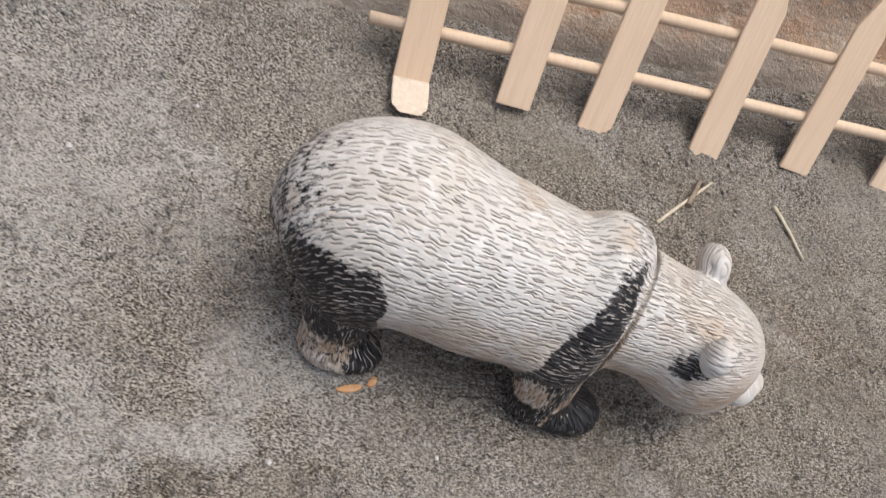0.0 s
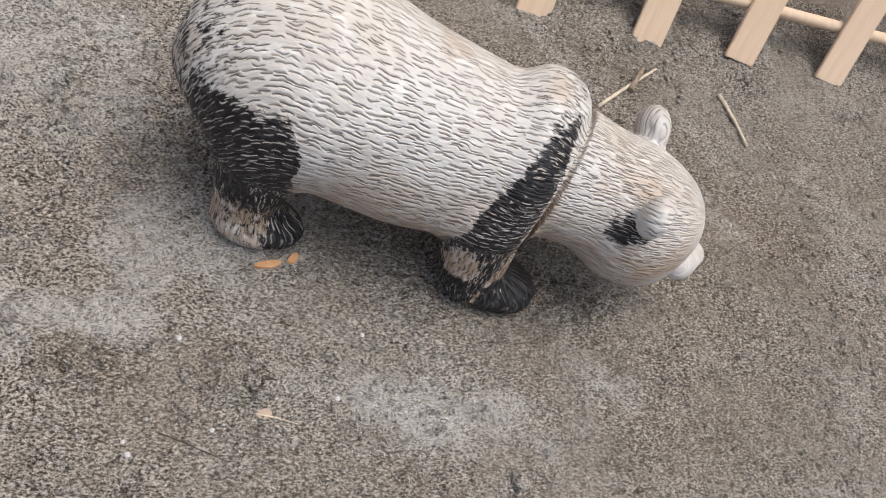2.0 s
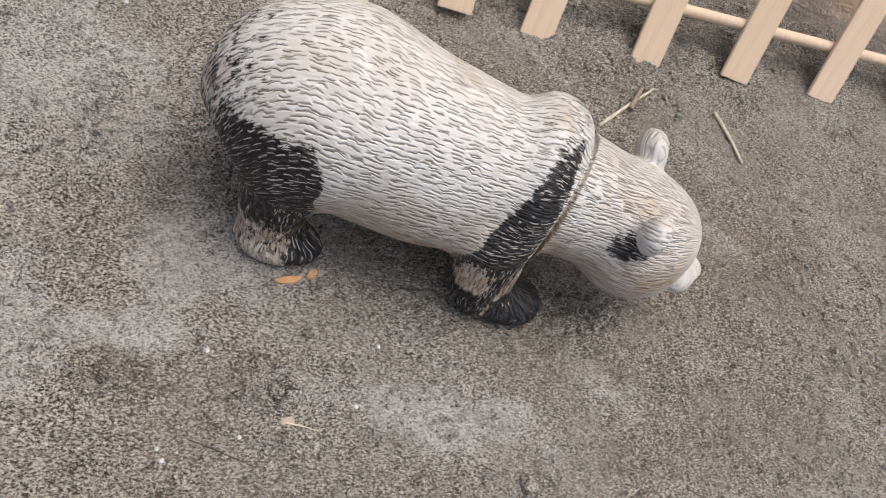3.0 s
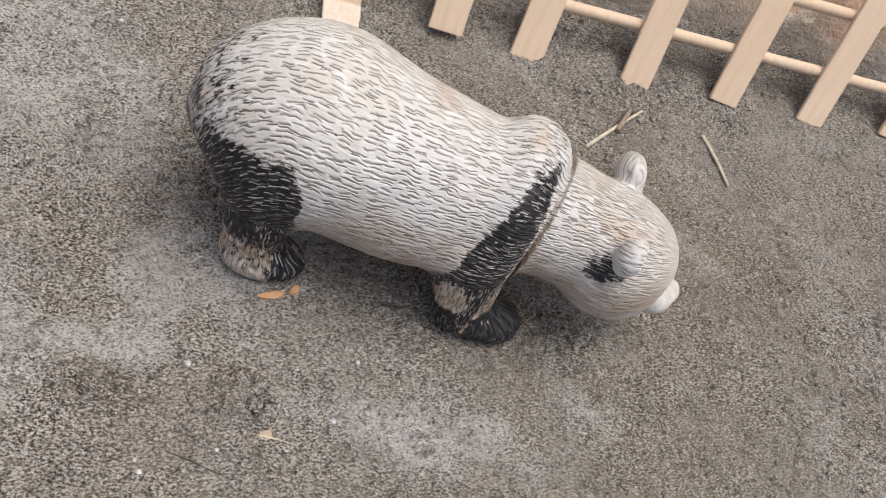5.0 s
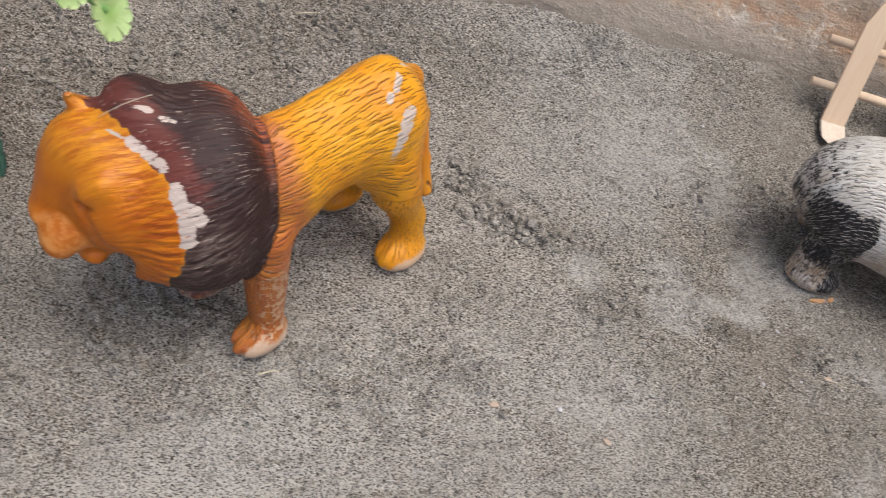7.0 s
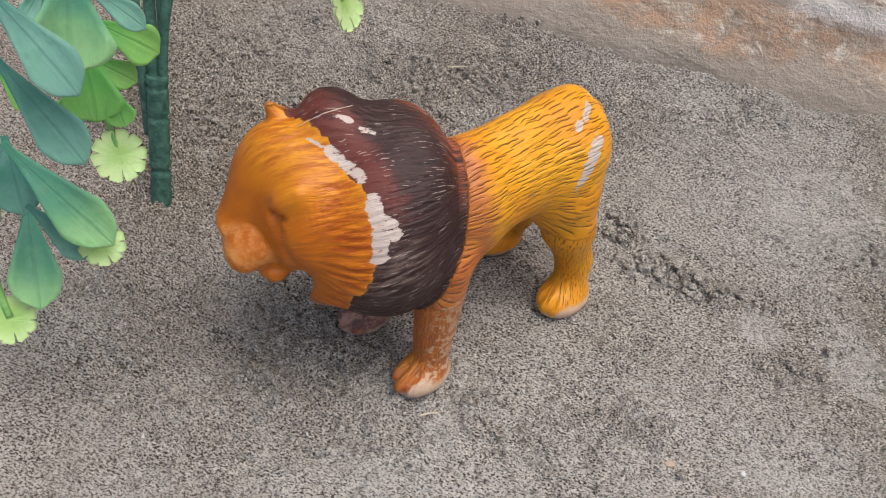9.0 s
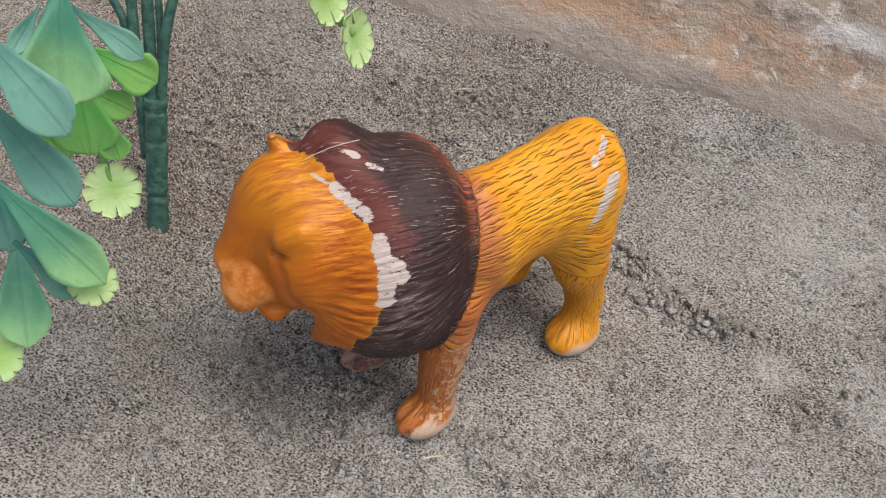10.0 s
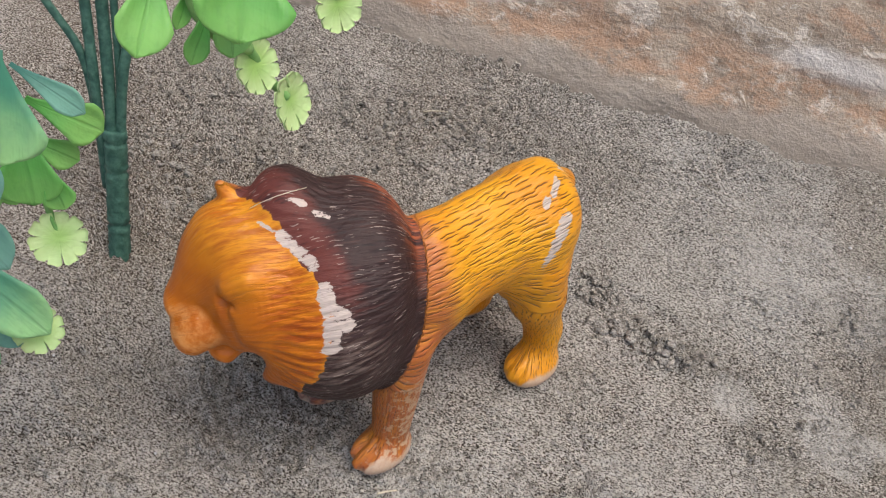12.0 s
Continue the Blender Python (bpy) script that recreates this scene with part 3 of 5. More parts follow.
def ground_height(x, y):
    p = np.stack([x, y, np.zeros_like(x)], 1)
    near = np.exp(-((x / 0.5) ** 4 + (y / 0.5) ** 4))
    rough = churned(x, y, p)
    warp = 0.0007 * fbm(p, 260, 2, 81)
    wx, wy = x + warp, y - 0.8 * warp
    z = 0.0012 * fbm(p, 22, 3, 1)
    z += (0.00022 + 0.00050 * rough) * fbm(p, 150, 3, 2, 0.65)
    z -= 0.0009 * rough
    z += 0.0021 * rough ** 1.5 * crumbs(wx, wy, 0.0042, 0.42, 3)
    z += (0.00034 + 0.00225 * rough) * crumbs(wy, wx, 0.0023, 0.6, 13)
    z += (0.00050 + 0.00115 * rough) * crumbs(wx, wy, 0.00135, 0.8, 23)
    # thin drying cracks
    web = np.abs(fbm(p, 38, 3, 19))
    z -= 0.0008 * step(0.03, 0.0, web) * step(0.0, 0.3, fbm(p, 17, 2, 23))
    z = z * near - 0.0008 * step(0.118, 0.130, y) * step(0.040, 0.060, x)
    # earth banked against the wall
    bank = step(-0.034, 0.004, y - wall_foot(x))
    z += bank * (0.0045 + 0.002 * fbm(p, 45, 3, 9))
    # the smooth hollow pressed beside the lion, steep on its far side
    ux, uy = x + 0.0595, y - 0.0625
    a, b = 0.93 * ux - 0.36 * uy, 0.36 * ux + 0.93 * uy
    d = np.sqrt((a / 0.0155) ** 2 + (b / 0.0060) ** 2) + 0.10 * fbm(p, 90, 2, 61)
    press = step(1.15, 0.75, d)
    z = z * (1 - 0.7 * press) - 0.0020 * press * (0.7 + 0.5 * b / 0.0060)
    z += 0.0008 * np.exp(-((d - 1.25) / 0.14) ** 2) * step(0.3, -0.4, b / 0.0060)
    # pits
    for cx, cy, r, deep in ((-0.016, 0.146, 0.0030, 0.004), (-0.043, 0.149, 0.005, 0.003), (-0.073, 0.126, 0.006, 0.002), (-0.028, 0.033, 0.004, 0.0018),
                            (-0.210, 0.122, 0.006, 0.004), (-0.195, 0.010, 0.005, 0.0024), (-0.078, 0.0255, 0.0018, 0.002), (-0.2015, 0.0175, 0.0035, 0.003),
                            (-0.099, 0.020, 0.0016, 0.0018), (0.159, 0.131, 0.006, 0.003), (0.190, 0.128, 0.006, 0.003), (0.127, 0.128, 0.003, 0.002)):
        hole = np.exp(-(((x - cx) / r) ** 2 + ((y - cy) / (0.7 * r)) ** 2))
        z -= deep * hole * np.clip(0.6 + 0.8 * fbm(p, 330, 2, 51), 0, 1.4)
    # a crack that wanders off from the hollow
    trail = [(-0.036, 0.062), (-0.027, 0.066), (-0.024, 0.058), (-0.022, 0.050), (-0.015, 0.051), (-0.011, 0.048), (-0.003, 0.048)]
    rag = 0.0008 * fbm(p, 160, 3, 95)
    gap = np.min([limb(np.stack([x + rag, y - rag, 0 * x], 1), (*g, 0), (*h, 0), 0, 0) for g, h in zip(trail, trail[1:])], axis=0)
    z -= 0.0011 * np.exp(-(gap / 0.0006) ** 2) * np.clip(0.6 + fbm(p, 120, 2, 97), 0, 1.3)
    # ragged ledge of drier crust before the lion
    line = y + 0.034 - 0.45 * (x + 0.165) - 0.004 * fbm(p, 60, 3, 91)
    z += 0.0007 * step(0.0012, -0.0004, line) * step(0.030, 0.0, -line) * step(0.05, 0.02, np.abs(x + 0.165))
    z += 0.0025 * np.exp(-(((x + 0.206) / 0.006) ** 2 + ((y - 0.127) / 0.005) ** 2))
    return z


gx = graded(-0.262, 0.232, 0.00046, 6.0)
gy = graded(-0.050, 0.160, 0.00046, 6.0)
GX, GY = np.meshgrid(gx, gy, indexing="ij")
flat_x, flat_y = GX.ravel(), GY.ravel()
gz = ground_height(flat_x, flat_y)
ids = np.arange(len(flat_x)).reshape(GX.shape)
quad = np.stack([ids[:-1, :-1], ids[1:, :-1], ids[1:, 1:], ids[:-1, 1:]], -1).reshape(-1, 4)
ground = new("ground", from_arrays("ground", np.stack([flat_x, flat_y, gz], 1), quad, SAND))


def ground_tones(x, y):
    """How dry (pale) the sand is, and how brown: moist sand and the figures' painted shade."""
    p = np.stack([x, y, np.zeros_like(x)], 1)
    rag = 0.75 * fbm(p, 60, 5, 41, 0.6)
    blob = lambda cx, cy, rx, ry: step(1.5, 0.35, np.sqrt(((x - cx) / rx) ** 2 + ((y - cy) / ry) ** 2) + rag)  # noqa: E731
    dry = np.clip(0.20 - 2.2 * x, 0.10, 0.60) + 0.34 * fbm(p, 16, 3, 43) + 0.22 * step(0.05, -0.02, y) + 0.30 * step(-0.095, -0.060, x) * step(0.050, 0.080, y) * step(0.005, -0.03, x)
    for c in ((-0.094, 0.009, 0.010, 0.016), (-0.038, 0.043, 0.014, 0.010), (-0.013, 0.046, 0.013, 0.012), (-0.100, -0.026, 0.050, 0.020), (-0.112, -0.012, 0.016, 0.010), (-0.040, 0.008, 0.029, 0.009), (-0.012, 0.114, 0.023, 0.022), (0.028, 0.062, 0.019, 0.013), (-0.006, 0.040, 0.011, 0.011), (-0.031, -0.001, 0.021, 0.009), (-0.017, 0.102, 0.024, 0.021), (0.104, 0.041, 0.008, 0.005), (0.063, 0.033, 0.022, 0.006), (0.009, 0.045, 0.014, 0.006)):
        dry = np.maximum(dry, 0.85 * blob(*c))
    damp_shade = 0.2 + 0.4 * fbm(p, 13, 3, 47) + 0.75 * step(-0.105, -0.150, x) * step(0.175, 0.135, y)
    # brown patches, among them the shade under the panda and before the lion, painted in
    for c in ((-0.180, -0.015, 0.045, 0.026), (0.006, 0.075, 0.018, 0.020), (0.018, 0.060, 0.016, 0.012), (0.020, 0.033, 0.020, 0.009), (0.009, 0.086, 0.012, 0.011), (0.063, 0.065, 0.027, 0.008), (0.163, 0.082, 0.027, 0.021)):
        damp_shade = np.maximum(damp_shade, 0.8 * blob(*c))
    damp_shade = damp_shade * (1 - 0.7 * dry) * (0.55 + 0.45 * step(-0.05, -0.11, x))
    near = np.exp(-((x / 0.6) ** 4 + (y / 0.6) ** 4))
    return np.clip(dry, 0, 1) * near + 0.5 * (1 - near), np.clip(damp_shade, 0, 1) * near + 0.2 * (1 - near)


dry_sand, damp_shade_sand = ground_tones(flat_x, flat_y)
vec_attr(ground.data, "tones", np.stack([dry_sand, damp_shade_sand, np.zeros_like(dry_sand)], 1))
tagged(ground, "grey-brown sandy ground with crumbs, scuffs and pale dry patches", "ground", kind="structure")


def on_ground(x, y):
    return float(ground_height(np.array([x]), np.array([y]))[0])


# ---- wall ----
WALL_LEAN = radians(26)


def build_wall():
    xs = np.concatenate([np.linspace(-3.0, -0.5, 12)[:-1], np.arange(-0.5, 0.5, 0.0025), np.linspace(0.5, 3.0, 12)])
    ss = np.concatenate([np.arange(-0.03, 0.16, 0.0025), np.linspace(0.17, 1.2, 24)])
    X, S = np.meshgrid(xs, ss, indexing="ij")
    x, s = X.ravel(), S.ravel()
    p = np.stack([x * 0.55, s, np.zeros_like(x)], 1)
    out = 0.0014 * fbm(p, 22, 4, 21) + 0.0009 * fbm(p, 120, 3, 22)
    ledge = step(0.012, -0.012, s - 0.014 - 0.005 * fbm(p, 18, 2, 25)) * 0.004
    out = out + ledge
    y = wall_foot(x) + s * math.sin(WALL_LEAN) - out * math.cos(WALL_LEAN)
    z = s * math.cos(WALL_LEAN) + out * math.sin(WALL_LEAN)
    n = len(x)
    front = np.stack([x, y, z], 1)
    back = np.stack([x, y + 0.25, z], 1)
    i = np.arange(n).reshape(X.shape)
    f = np.stack([i[:-1, :-1], i[1:, :-1], i[1:, 1:], i[:-1, 1:]], -1).reshape(-1, 4)
    faces = [tuple(q) for q in f.tolist()] + [tuple(v + n for v in q[::-1]) for q in f.tolist()]
    for line in (i[:, 0][::-1], i[:, -1], i[0, :], i[-1, :][::-1]):
        line = line.tolist()
        faces += [(b, a, a + n, b + n) for a, b in zip(line, line[1:])]
    me = from_arrays("wall_back", np.concatenate([front, back]), faces, WALL)
    dust = step(0.026, 0.002, s + 0.010 * fbm(p, 30, 3, 28))
    band = np.exp(-((s - 0.020 - 0.006 * fbm(p, 22, 3, 36)) / 0.010) ** 2)
    rag = 0.5 * fbm(p, 70, 4, 29)
    lime = np.zeros_like(s)
    for cx, cs, rx, rs in ((-0.140, 0.034, 0.020, 0.009), (-0.020, 0.036, 0.030, 0.006), (0.060, 0.050, 0.016, 0.008), (-0.075, 0.060, 0.018, 0.006)):
        lime = np.maximum(lime, step(1.2, 0.5, np.sqrt(((x - cx) / rx) ** 2 + ((s - cs) / rs) ** 2) + rag))
    vec_attr(me, "dust", np.stack([np.concatenate([dust, dust]), np.concatenate([lime, lime]), np.concatenate([band, band])], 1))
    ob = new("wall_back", me)
    return tagged(ob, "weathered brown plaster wall with pale and rusty stains", "wall", kind="structure")


build_wall()

# ---- panda figurine ----
def build_panda():
    sides = (-1, 1)

    def neck(p):
        return 0.0253 + 0.20 * (p[:, 1] + 0.0055) + 0.05 * (p[:, 2] - 0.0385)

    def body(p):
        d = ball(p, (-0.0215, 0, 0.0300), (0.0202, 0.0176, 0.0172))
        d = blend(d, limb(p, (-0.016, -0.0003, 0.0300), (0.0075, -0.0010, 0.0280), 0.0172, 0.0150), 0.006)
        d = blend(d, ball(p, (-0.0005, -0.0040, 0.0230), (0.0180, 0.0122, 0.0106)), 0.006)
        d = blend(d, ball(p, (0.0182, -0.0004, 0.0284), (0.0080, 0.0156, 0.0154)), 0.0032)
        # ridge of the spine over the shoulders, tail stump
        d = blend(d, ball(p, (0.0200, 0.0020, 0.0410), (0.0052, 0.0060, 0.0030)), 0.004)
        return blend(d, ball(p, (-0.0384, -0.0010, 0.0270), (0.0034, 0.0042, 0.0050)), 0.003)

    def head(p):
        d = limb(p, (0.022, 0, 0.0275), (0.036, -0.0004, 0.0256), 0.0128, 0.0112)
        d = blend(d, ball(p, (0.0430, -0.0012, 0.0240), (0.0123, 0.0117, 0.0111)), 0.005)
        d = blend(d, ball(p, (0.0440, -0.0040, 0.0185), (0.0088, 0.0082, 0.0072)), 0.004)
        d = blend(d, ball(p, (0.0548, -0.0016, 0.0172), (0.0048, 0.0058, 0.0041), (0, 20, 0)), 0.0012)
        return blend(d, ball(p, (0.0586, -0.0016, 0.0184), (0.0014, 0.0024, 0.0014)), 0.0008)

    def ears(p):
        d = 1.0
        for s in sides:
            c = (0.0406, -0.0006 + s * 0.0106, 0.0356 if s < 0 else 0.0340)
            e = ball(p, c, (0.0028, 0.0040, 0.0046), (s * -28, 0, s * 25))
            e = carve(e, ball(p, (c[0] + 0.0026, c[1], c[2] + 0.0006), (0.0017, 0.0026, 0.0030), (s * -28, 0, s * 25)), 0.0006)
            d = np.minimum(d, e)
        return d

    def legs(p):
        d = 1.0
        for s in sides:
            e = limb(p, (-0.0240, s * 0.0098, 0.024), (-0.0250, s * 0.0124, 0.006), 0.0088, 0.0055)
            e = blend(e, ball(p, (-0.0220, s * 0.0132, 0.0036), (0.0084, 0.0056, 0.0041)), 0.003)
            f = limb(p, (0.0152, s * 0.0098, 0.022), (0.0180, s * 0.0122, 0.006), 0.0082, 0.0060)
            f = blend(f, ball(p, (0.0240, s * 0.0118, 0.0040), (0.0078, 0.0060, 0.0046)), 0.0025)
            d = np.minimum(d, np.minimum(e, f))
        return d

    def field(p):
        d = blend(body(p), head(p), 0.0020)
        d = blend(d, legs(p), 0.0035)
        d = blend(d, ears(p), 0.0009)
        # neck seam
        seam = np.maximum(np.abs(p[:, 0] - neck(p)) - 0.0005, 0.0165 - p[:, 2])
        d = np.maximum(d, -np.maximum(seam, -d - 0.0014))
        # fold running to the ear, toes
        for s in sides:
            d = carve(d, limb(p, (0.0388, s * 0.0078, 0.0358), (0.0338, s * 0.0056, 0.0372), 0.0008, 0.0004), 0.0005)
            for k in (-1, 1):
                for a, b, r in (((0.0322, 0.0), (0.0318, 0.0050), 0.0007), ((0.0318, 0.0050), (0.0285, 0.0084), 0.0006)):
                    d = carve(d, limb(p, (a[0], s * 0.0118 + k * 0.0020, a[1]), (b[0], s * 0.0118 + k * 0.0019, b[1]), r, r), 0.0004)
                for a, b, r in (((-0.0136, 0.0), (-0.0138, 0.0050), 0.0007), ((-0.0138, 0.0050), (-0.0168, 0.0080), 0.0006)):
                    d = carve(d, limb(p, (a[0], s * 0.0132 + k * 0.0020, a[1]), (b[0], s * 0.0132 + k * 0.0019, b[1]), r, r), 0.0004)
        return np.maximum(d, -p[:, 2] - 0.0004)

    v, q = skin(field, (-0.047, -0.025, -0.003), (0.065, 0.025, 0.050), 0.00045)
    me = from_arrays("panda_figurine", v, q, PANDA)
    x, y, z = v.T
    leg = step(0.002, -0.001, legs(v) - 0.0004) * step(0.024, 0.019, z)
    side = np.abs(y)
    behind = neck(v) - x
    hind = (x < -0.004) * 1.0
    band_back, band_front = 0.0180 + 0.37 * (z - 0.042), 0.0236 + 0.13 * (z - 0.040)
    band = step(-0.0012, 0.0012, x - band_back) * step(0.0014, -0.0012, x - band_front) * step(0.0470, 0.0390, z)
    edge = 0.0016 * fbm(v, 160, 3, 37)
    hip = step(-0.0166, -0.0190, x + edge + 0.35 * np.clip(z - 0.033, 0, 1)) * step(0.0075, 0.0110, side) * step(0.0395, 0.0345, z - 0.10 * (x + 0.02)) * step(-0.044, -0.031, x) * step(0.0080, 0.0170, z)
    black = np.maximum.reduce([
        leg * (hind * (0.44 + 0.42 * step(0.007, 0.017, z + 0.4 * (x + 0.022))) + 0.52 * (1 - hind)),
        leg * hind * step(-0.0225, -0.0185, x) * 0.9,
        step(-0.020, -0.037, x + 0.25 * (z - 0.03)) * 0.47,
        hip * 0.98,
        band * 0.92 * (1 - hind) * (behind > 0),
    ])
    pale = np.linalg.norm((v - np.array([0.0140, -0.0170, 0.0150])) * np.array([1, 0.5, 0.75]), axis=1)
    black = black * (1 - 0.9 * step(0.0054, 0.0014, pale))
    black = black * (1 - 0.50 * leg * step(0.010, 0.004, z) * step(-0.0195, -0.0235, x))
    black = black * (1 - 0.80 * leg * hind * step(0.0034, 0.0016, z))
    tip = leg * step(0.0125, 0.0090, z) * step(0.0185, 0.0205, x)
    black = np.maximum(black, tip * 1.0)
    eye = np.maximum(step(0.0052, 0.0010, np.linalg.norm((v - np.array([0.0380, -0.0118, 0.0305])) * np.array([0.8, 1, 1.1]), axis=1)),
                     step(0.0045, 0.0010, np.linalg.norm(v - np.array([0.0390, 0.0100, 0.0300]), axis=1)))
    eye = eye * step(0.0, 0.0006, ears(v))
    black = np.where((behind < 0.0003) & (leg < 0.3), 0, black)
    black = np.maximum(black, eye * 0.95)
    # dirt mask, rising downwards to colour in the belly's shade and warm bounce
    grime_and_shade = np.clip(step(0.036, 0.016, z) * 1.0 + 0.15 * step(0.027, 0.034, x) + 0.5 * step(0.45, 0.8, fbm(v, 70, 3, 31)) + 0.6 * step(0.026, 0.034, x) * step(0.030, 0.014, z), 0, 1)
    grime_and_shade = grime_and_shade * (1 - 0.75 * step(0.050, 0.054, x))
    grime_and_shade = np.maximum(grime_and_shade, 0.5 * step(0.004, 0.001, np.linalg.norm((v - np.array([0.0190, 0.0010, 0.0440])) * np.array([1, 0.8, 0.5]), axis=1)))
    grime_and_shade = np.maximum(grime_and_shade, 0.9 * step(0.0016, 0.0, np.abs(behind + 0.0003)) * step(0.040, 0.030, z) * step(0.017, 0.020, z))
    vec_attr(me, "paint", np.stack([black, grime_and_shade, np.maximum(tip, leg * step(0.009, 0.004, z) * 0.6)], 1))
    calm = np.maximum(0.9 * step(0.044, 0.054, x), 0.6 * step(0.0005, -0.0005, ears(v)))
    vec_attr(me, "calm", np.stack([calm, np.zeros_like(x), np.zeros_like(x)], 1))
    w = step(0.35, 0.65, leg)
    # fur runs back along the body and turns down over the rump
    turn = radians(55) * step(-0.010, -0.038, x)
    high = np.sin(turn) * -(x + 0.022) + np.cos(turn) * (z - 0.027)
    around = np.arctan2(y, high)
    past = np.clip(-0.018 - x, 0, 1)
    u = np.maximum(x, -0.018) - 0.0200 * np.arctan2(past, np.hypot(y, z - 0.027)) + 0.10 * z
    vv = around * 0.016
    lx = np.where(x < 0, -0.0245, 0.0180)
    lu = z
    lv = np.arctan2(x - lx, np.abs(y) - 0.0105) * 0.0065
    vec_attr(me, "furco", np.stack([u * (1 - w) + lu * w, vv * (1 - w) + lv * w, np.zeros_like(u)], 1))
    ob = new("panda_figurine", me)
    ob.matrix_world = pose(0.0600, 0.0745, -0.0006, 0, 0, -11)
    return tagged(ob, "worn white and black vinyl toy panda standing on the sand", "figurine")


build_panda()


# ---- lion figurine ----
def build_lion():
    sides = (-1, 1)

    def torso(p):
        d = ball(p, (-0.0195, 0, 0.0505), (0.0120, 0.0112, 0.0130))
        d = blend(d, ball(p, (-0.004, 0, 0.0492), (0.0210, 0.0107, 0.0128), (0, 3, 0)), 0.006)
        d = blend(d, limb(p, (0.012, -0.0020, 0.0590), (-0.0200, -0.0015, 0.0605), 0.0042, 0.0040), 0.005)
        d = blend(d, ball(p, (0.014, 0, 0.0470), (0.0120, 0.0118, 0.0150)), 0.006)
        return d

    def mane(p):
        d = ball(p, (0.0288, -0.0080, 0.0458), (0.0168, 0.0216, 0.0230), (0, 8, -28))
        d = blend(d, ball(p, (0.0345, -0.0190, 0.0660), (0.0070, 0.0085, 0.0065), (0, 0, -28)), 0.006)
        d = blend(d, ball(p, (0.0238, -0.0080, 0.0556), (0.0088, 0.0155, 0.0136), (0, -10, -20)), 0.008)
        return d

    def muzzle(p):
        d = ball(p, (0.0520, -0.0194, 0.0446), (0.0076, 0.0088, 0.0062), (0, 10, -30))
        for k in (-0.0042, 0.0042):
            d = blend(d, ball(p, (0.0544 + 0.5 * k, -0.0208 + 0.87 * k, 0.0426), (0.0046, 0.0049, 0.0046), (0, 0, -30)), 0.0012)
        # nose leather
        return blend(d, ball(p, (0.0574, -0.0228, 0.0468), (0.0020, 0.0034, 0.0016), (0, 20, -30)), 0.0012)

    def face(p):
        d = ball(p, (0.0400, -0.0165, 0.0495), (0.0135, 0.0168, 0.0180), (0, 10, -30))
        d = blend(d, ball(p, (0.0465, -0.0238, 0.0555), (0.0064, 0.0056, 0.0072), (0, 0, -30)), 0.004)
        d = blend(d, ball(p, (0.0395, -0.0110, 0.0350), (0.0090, 0.0100, 0.0105), (0, 0, -30)), 0.006)
        d = blend(d, ball(p, (0.0365, -0.0020, 0.0440), (0.0092, 0.0112, 0.0135), (0, 0, -30)), 0.006)
        d = blend(d, limb(p, (0.0455, -0.0215, 0.0600), (0.0540, -0.0226, 0.0470), 0.0068, 0.0050), 0.005)
        d = blend(d, muzzle(p), 0.0013)
        d = blend(d, ball(p, (0.0498, -0.0152, 0.0376), (0.0050, 0.0058, 0.0038), (0, 0, -30)), 0.0012)
        return d

    def legs(p):
        d = 1.0
        for s in sides:
            fy = 0.0104 if s > 0 else -0.0124
            f = limb(p, (0.0215, s * 0.0070, 0.040), (0.0228, fy * 0.92, 0.009), 0.0064, 0.0044)
            f = blend(f, ball(p, (0.0255, fy, 0.0042), (0.0082, 0.0056, 0.0047)), 0.003)
            h = ball(p, (-0.0168, s * 0.0058, 0.0450), (0.0098, 0.0068, 0.0142), (0, -12, 0))
            h = blend(h, limb(p, (-0.0185, s * 0.0062, 0.040), (-0.0208, s * 0.0085, 0.029), 0.0086, 0.0066), 0.003)
            h = blend(h, limb(p, (-0.0208, s * 0.0085, 0.029), (-0.0258, s * 0.0108, 0.015), 0.0064, 0.0047), 0.003)
            h = blend(h, limb(p, (-0.0258, s * 0.0108, 0.015), (-0.0248, s * 0.0130, 0.006), 0.0047, 0.0047), 0.002)
            h = blend(h, ball(p, (-0.0220, s * 0.0136, 0.0044), (0.0082, 0.0060, 0.0048)), 0.003)
            d = np.minimum(d, np.minimum(f, h))
        return d

    def ears(p):
        return limb(p, (0.0405, -0.0245, 0.0628), (0.0440, -0.0272, 0.0686), 0.0044, 0.0011)

    def tail(p):
        d = limb(p, (-0.0220, -0.0025, 0.0600), (-0.0330, -0.0035, 0.0520), 0.0038, 0.0030)
        d = blend(d, limb(p, (-0.0330, -0.0035, 0.0520), (-0.0375, -0.0015, 0.0380), 0.0030, 0.0025), 0.002)
        d = blend(d, limb(p, (-0.0375, -0.0015, 0.0380), (-0.0388, 0.0018, 0.0220), 0.0025, 0.0021), 0.002)
        return blend(d, limb(p, (-0.0388, 0.0018, 0.0220), (-0.0385, 0.0052, 0.0120), 0.0022, 0.0024), 0.002)

    def field(p):
        r = p - np.array([0.0540, -0.0200, 0.0480])
        spin = np.arctan2(r @ np.array([0.49, 0.87, 0.0]), r @ np.array([0.25, -0.14, 0.96]))
        lock = 0.00016 * np.sin(spin * 62 + 9 * vnoise(p, 100, 4) + 2 * vnoise(p, 300, 6)) * step(0.006, 0.016, np.linalg.norm(r, axis=1))
        d = blend(torso(p), legs(p), 0.004)
        d = blend(d, mane(p) + lock, 0.0015)
        front = step(0.0, 0.008, p @ np.array([1.0, 0.166, 0.316]) - 0.0640)
        d = blend(d, face(p) + 0.9 * lock * (1 - 0.85 * front), 0.0030)
        d = blend(d, ears(p), 0.0015)
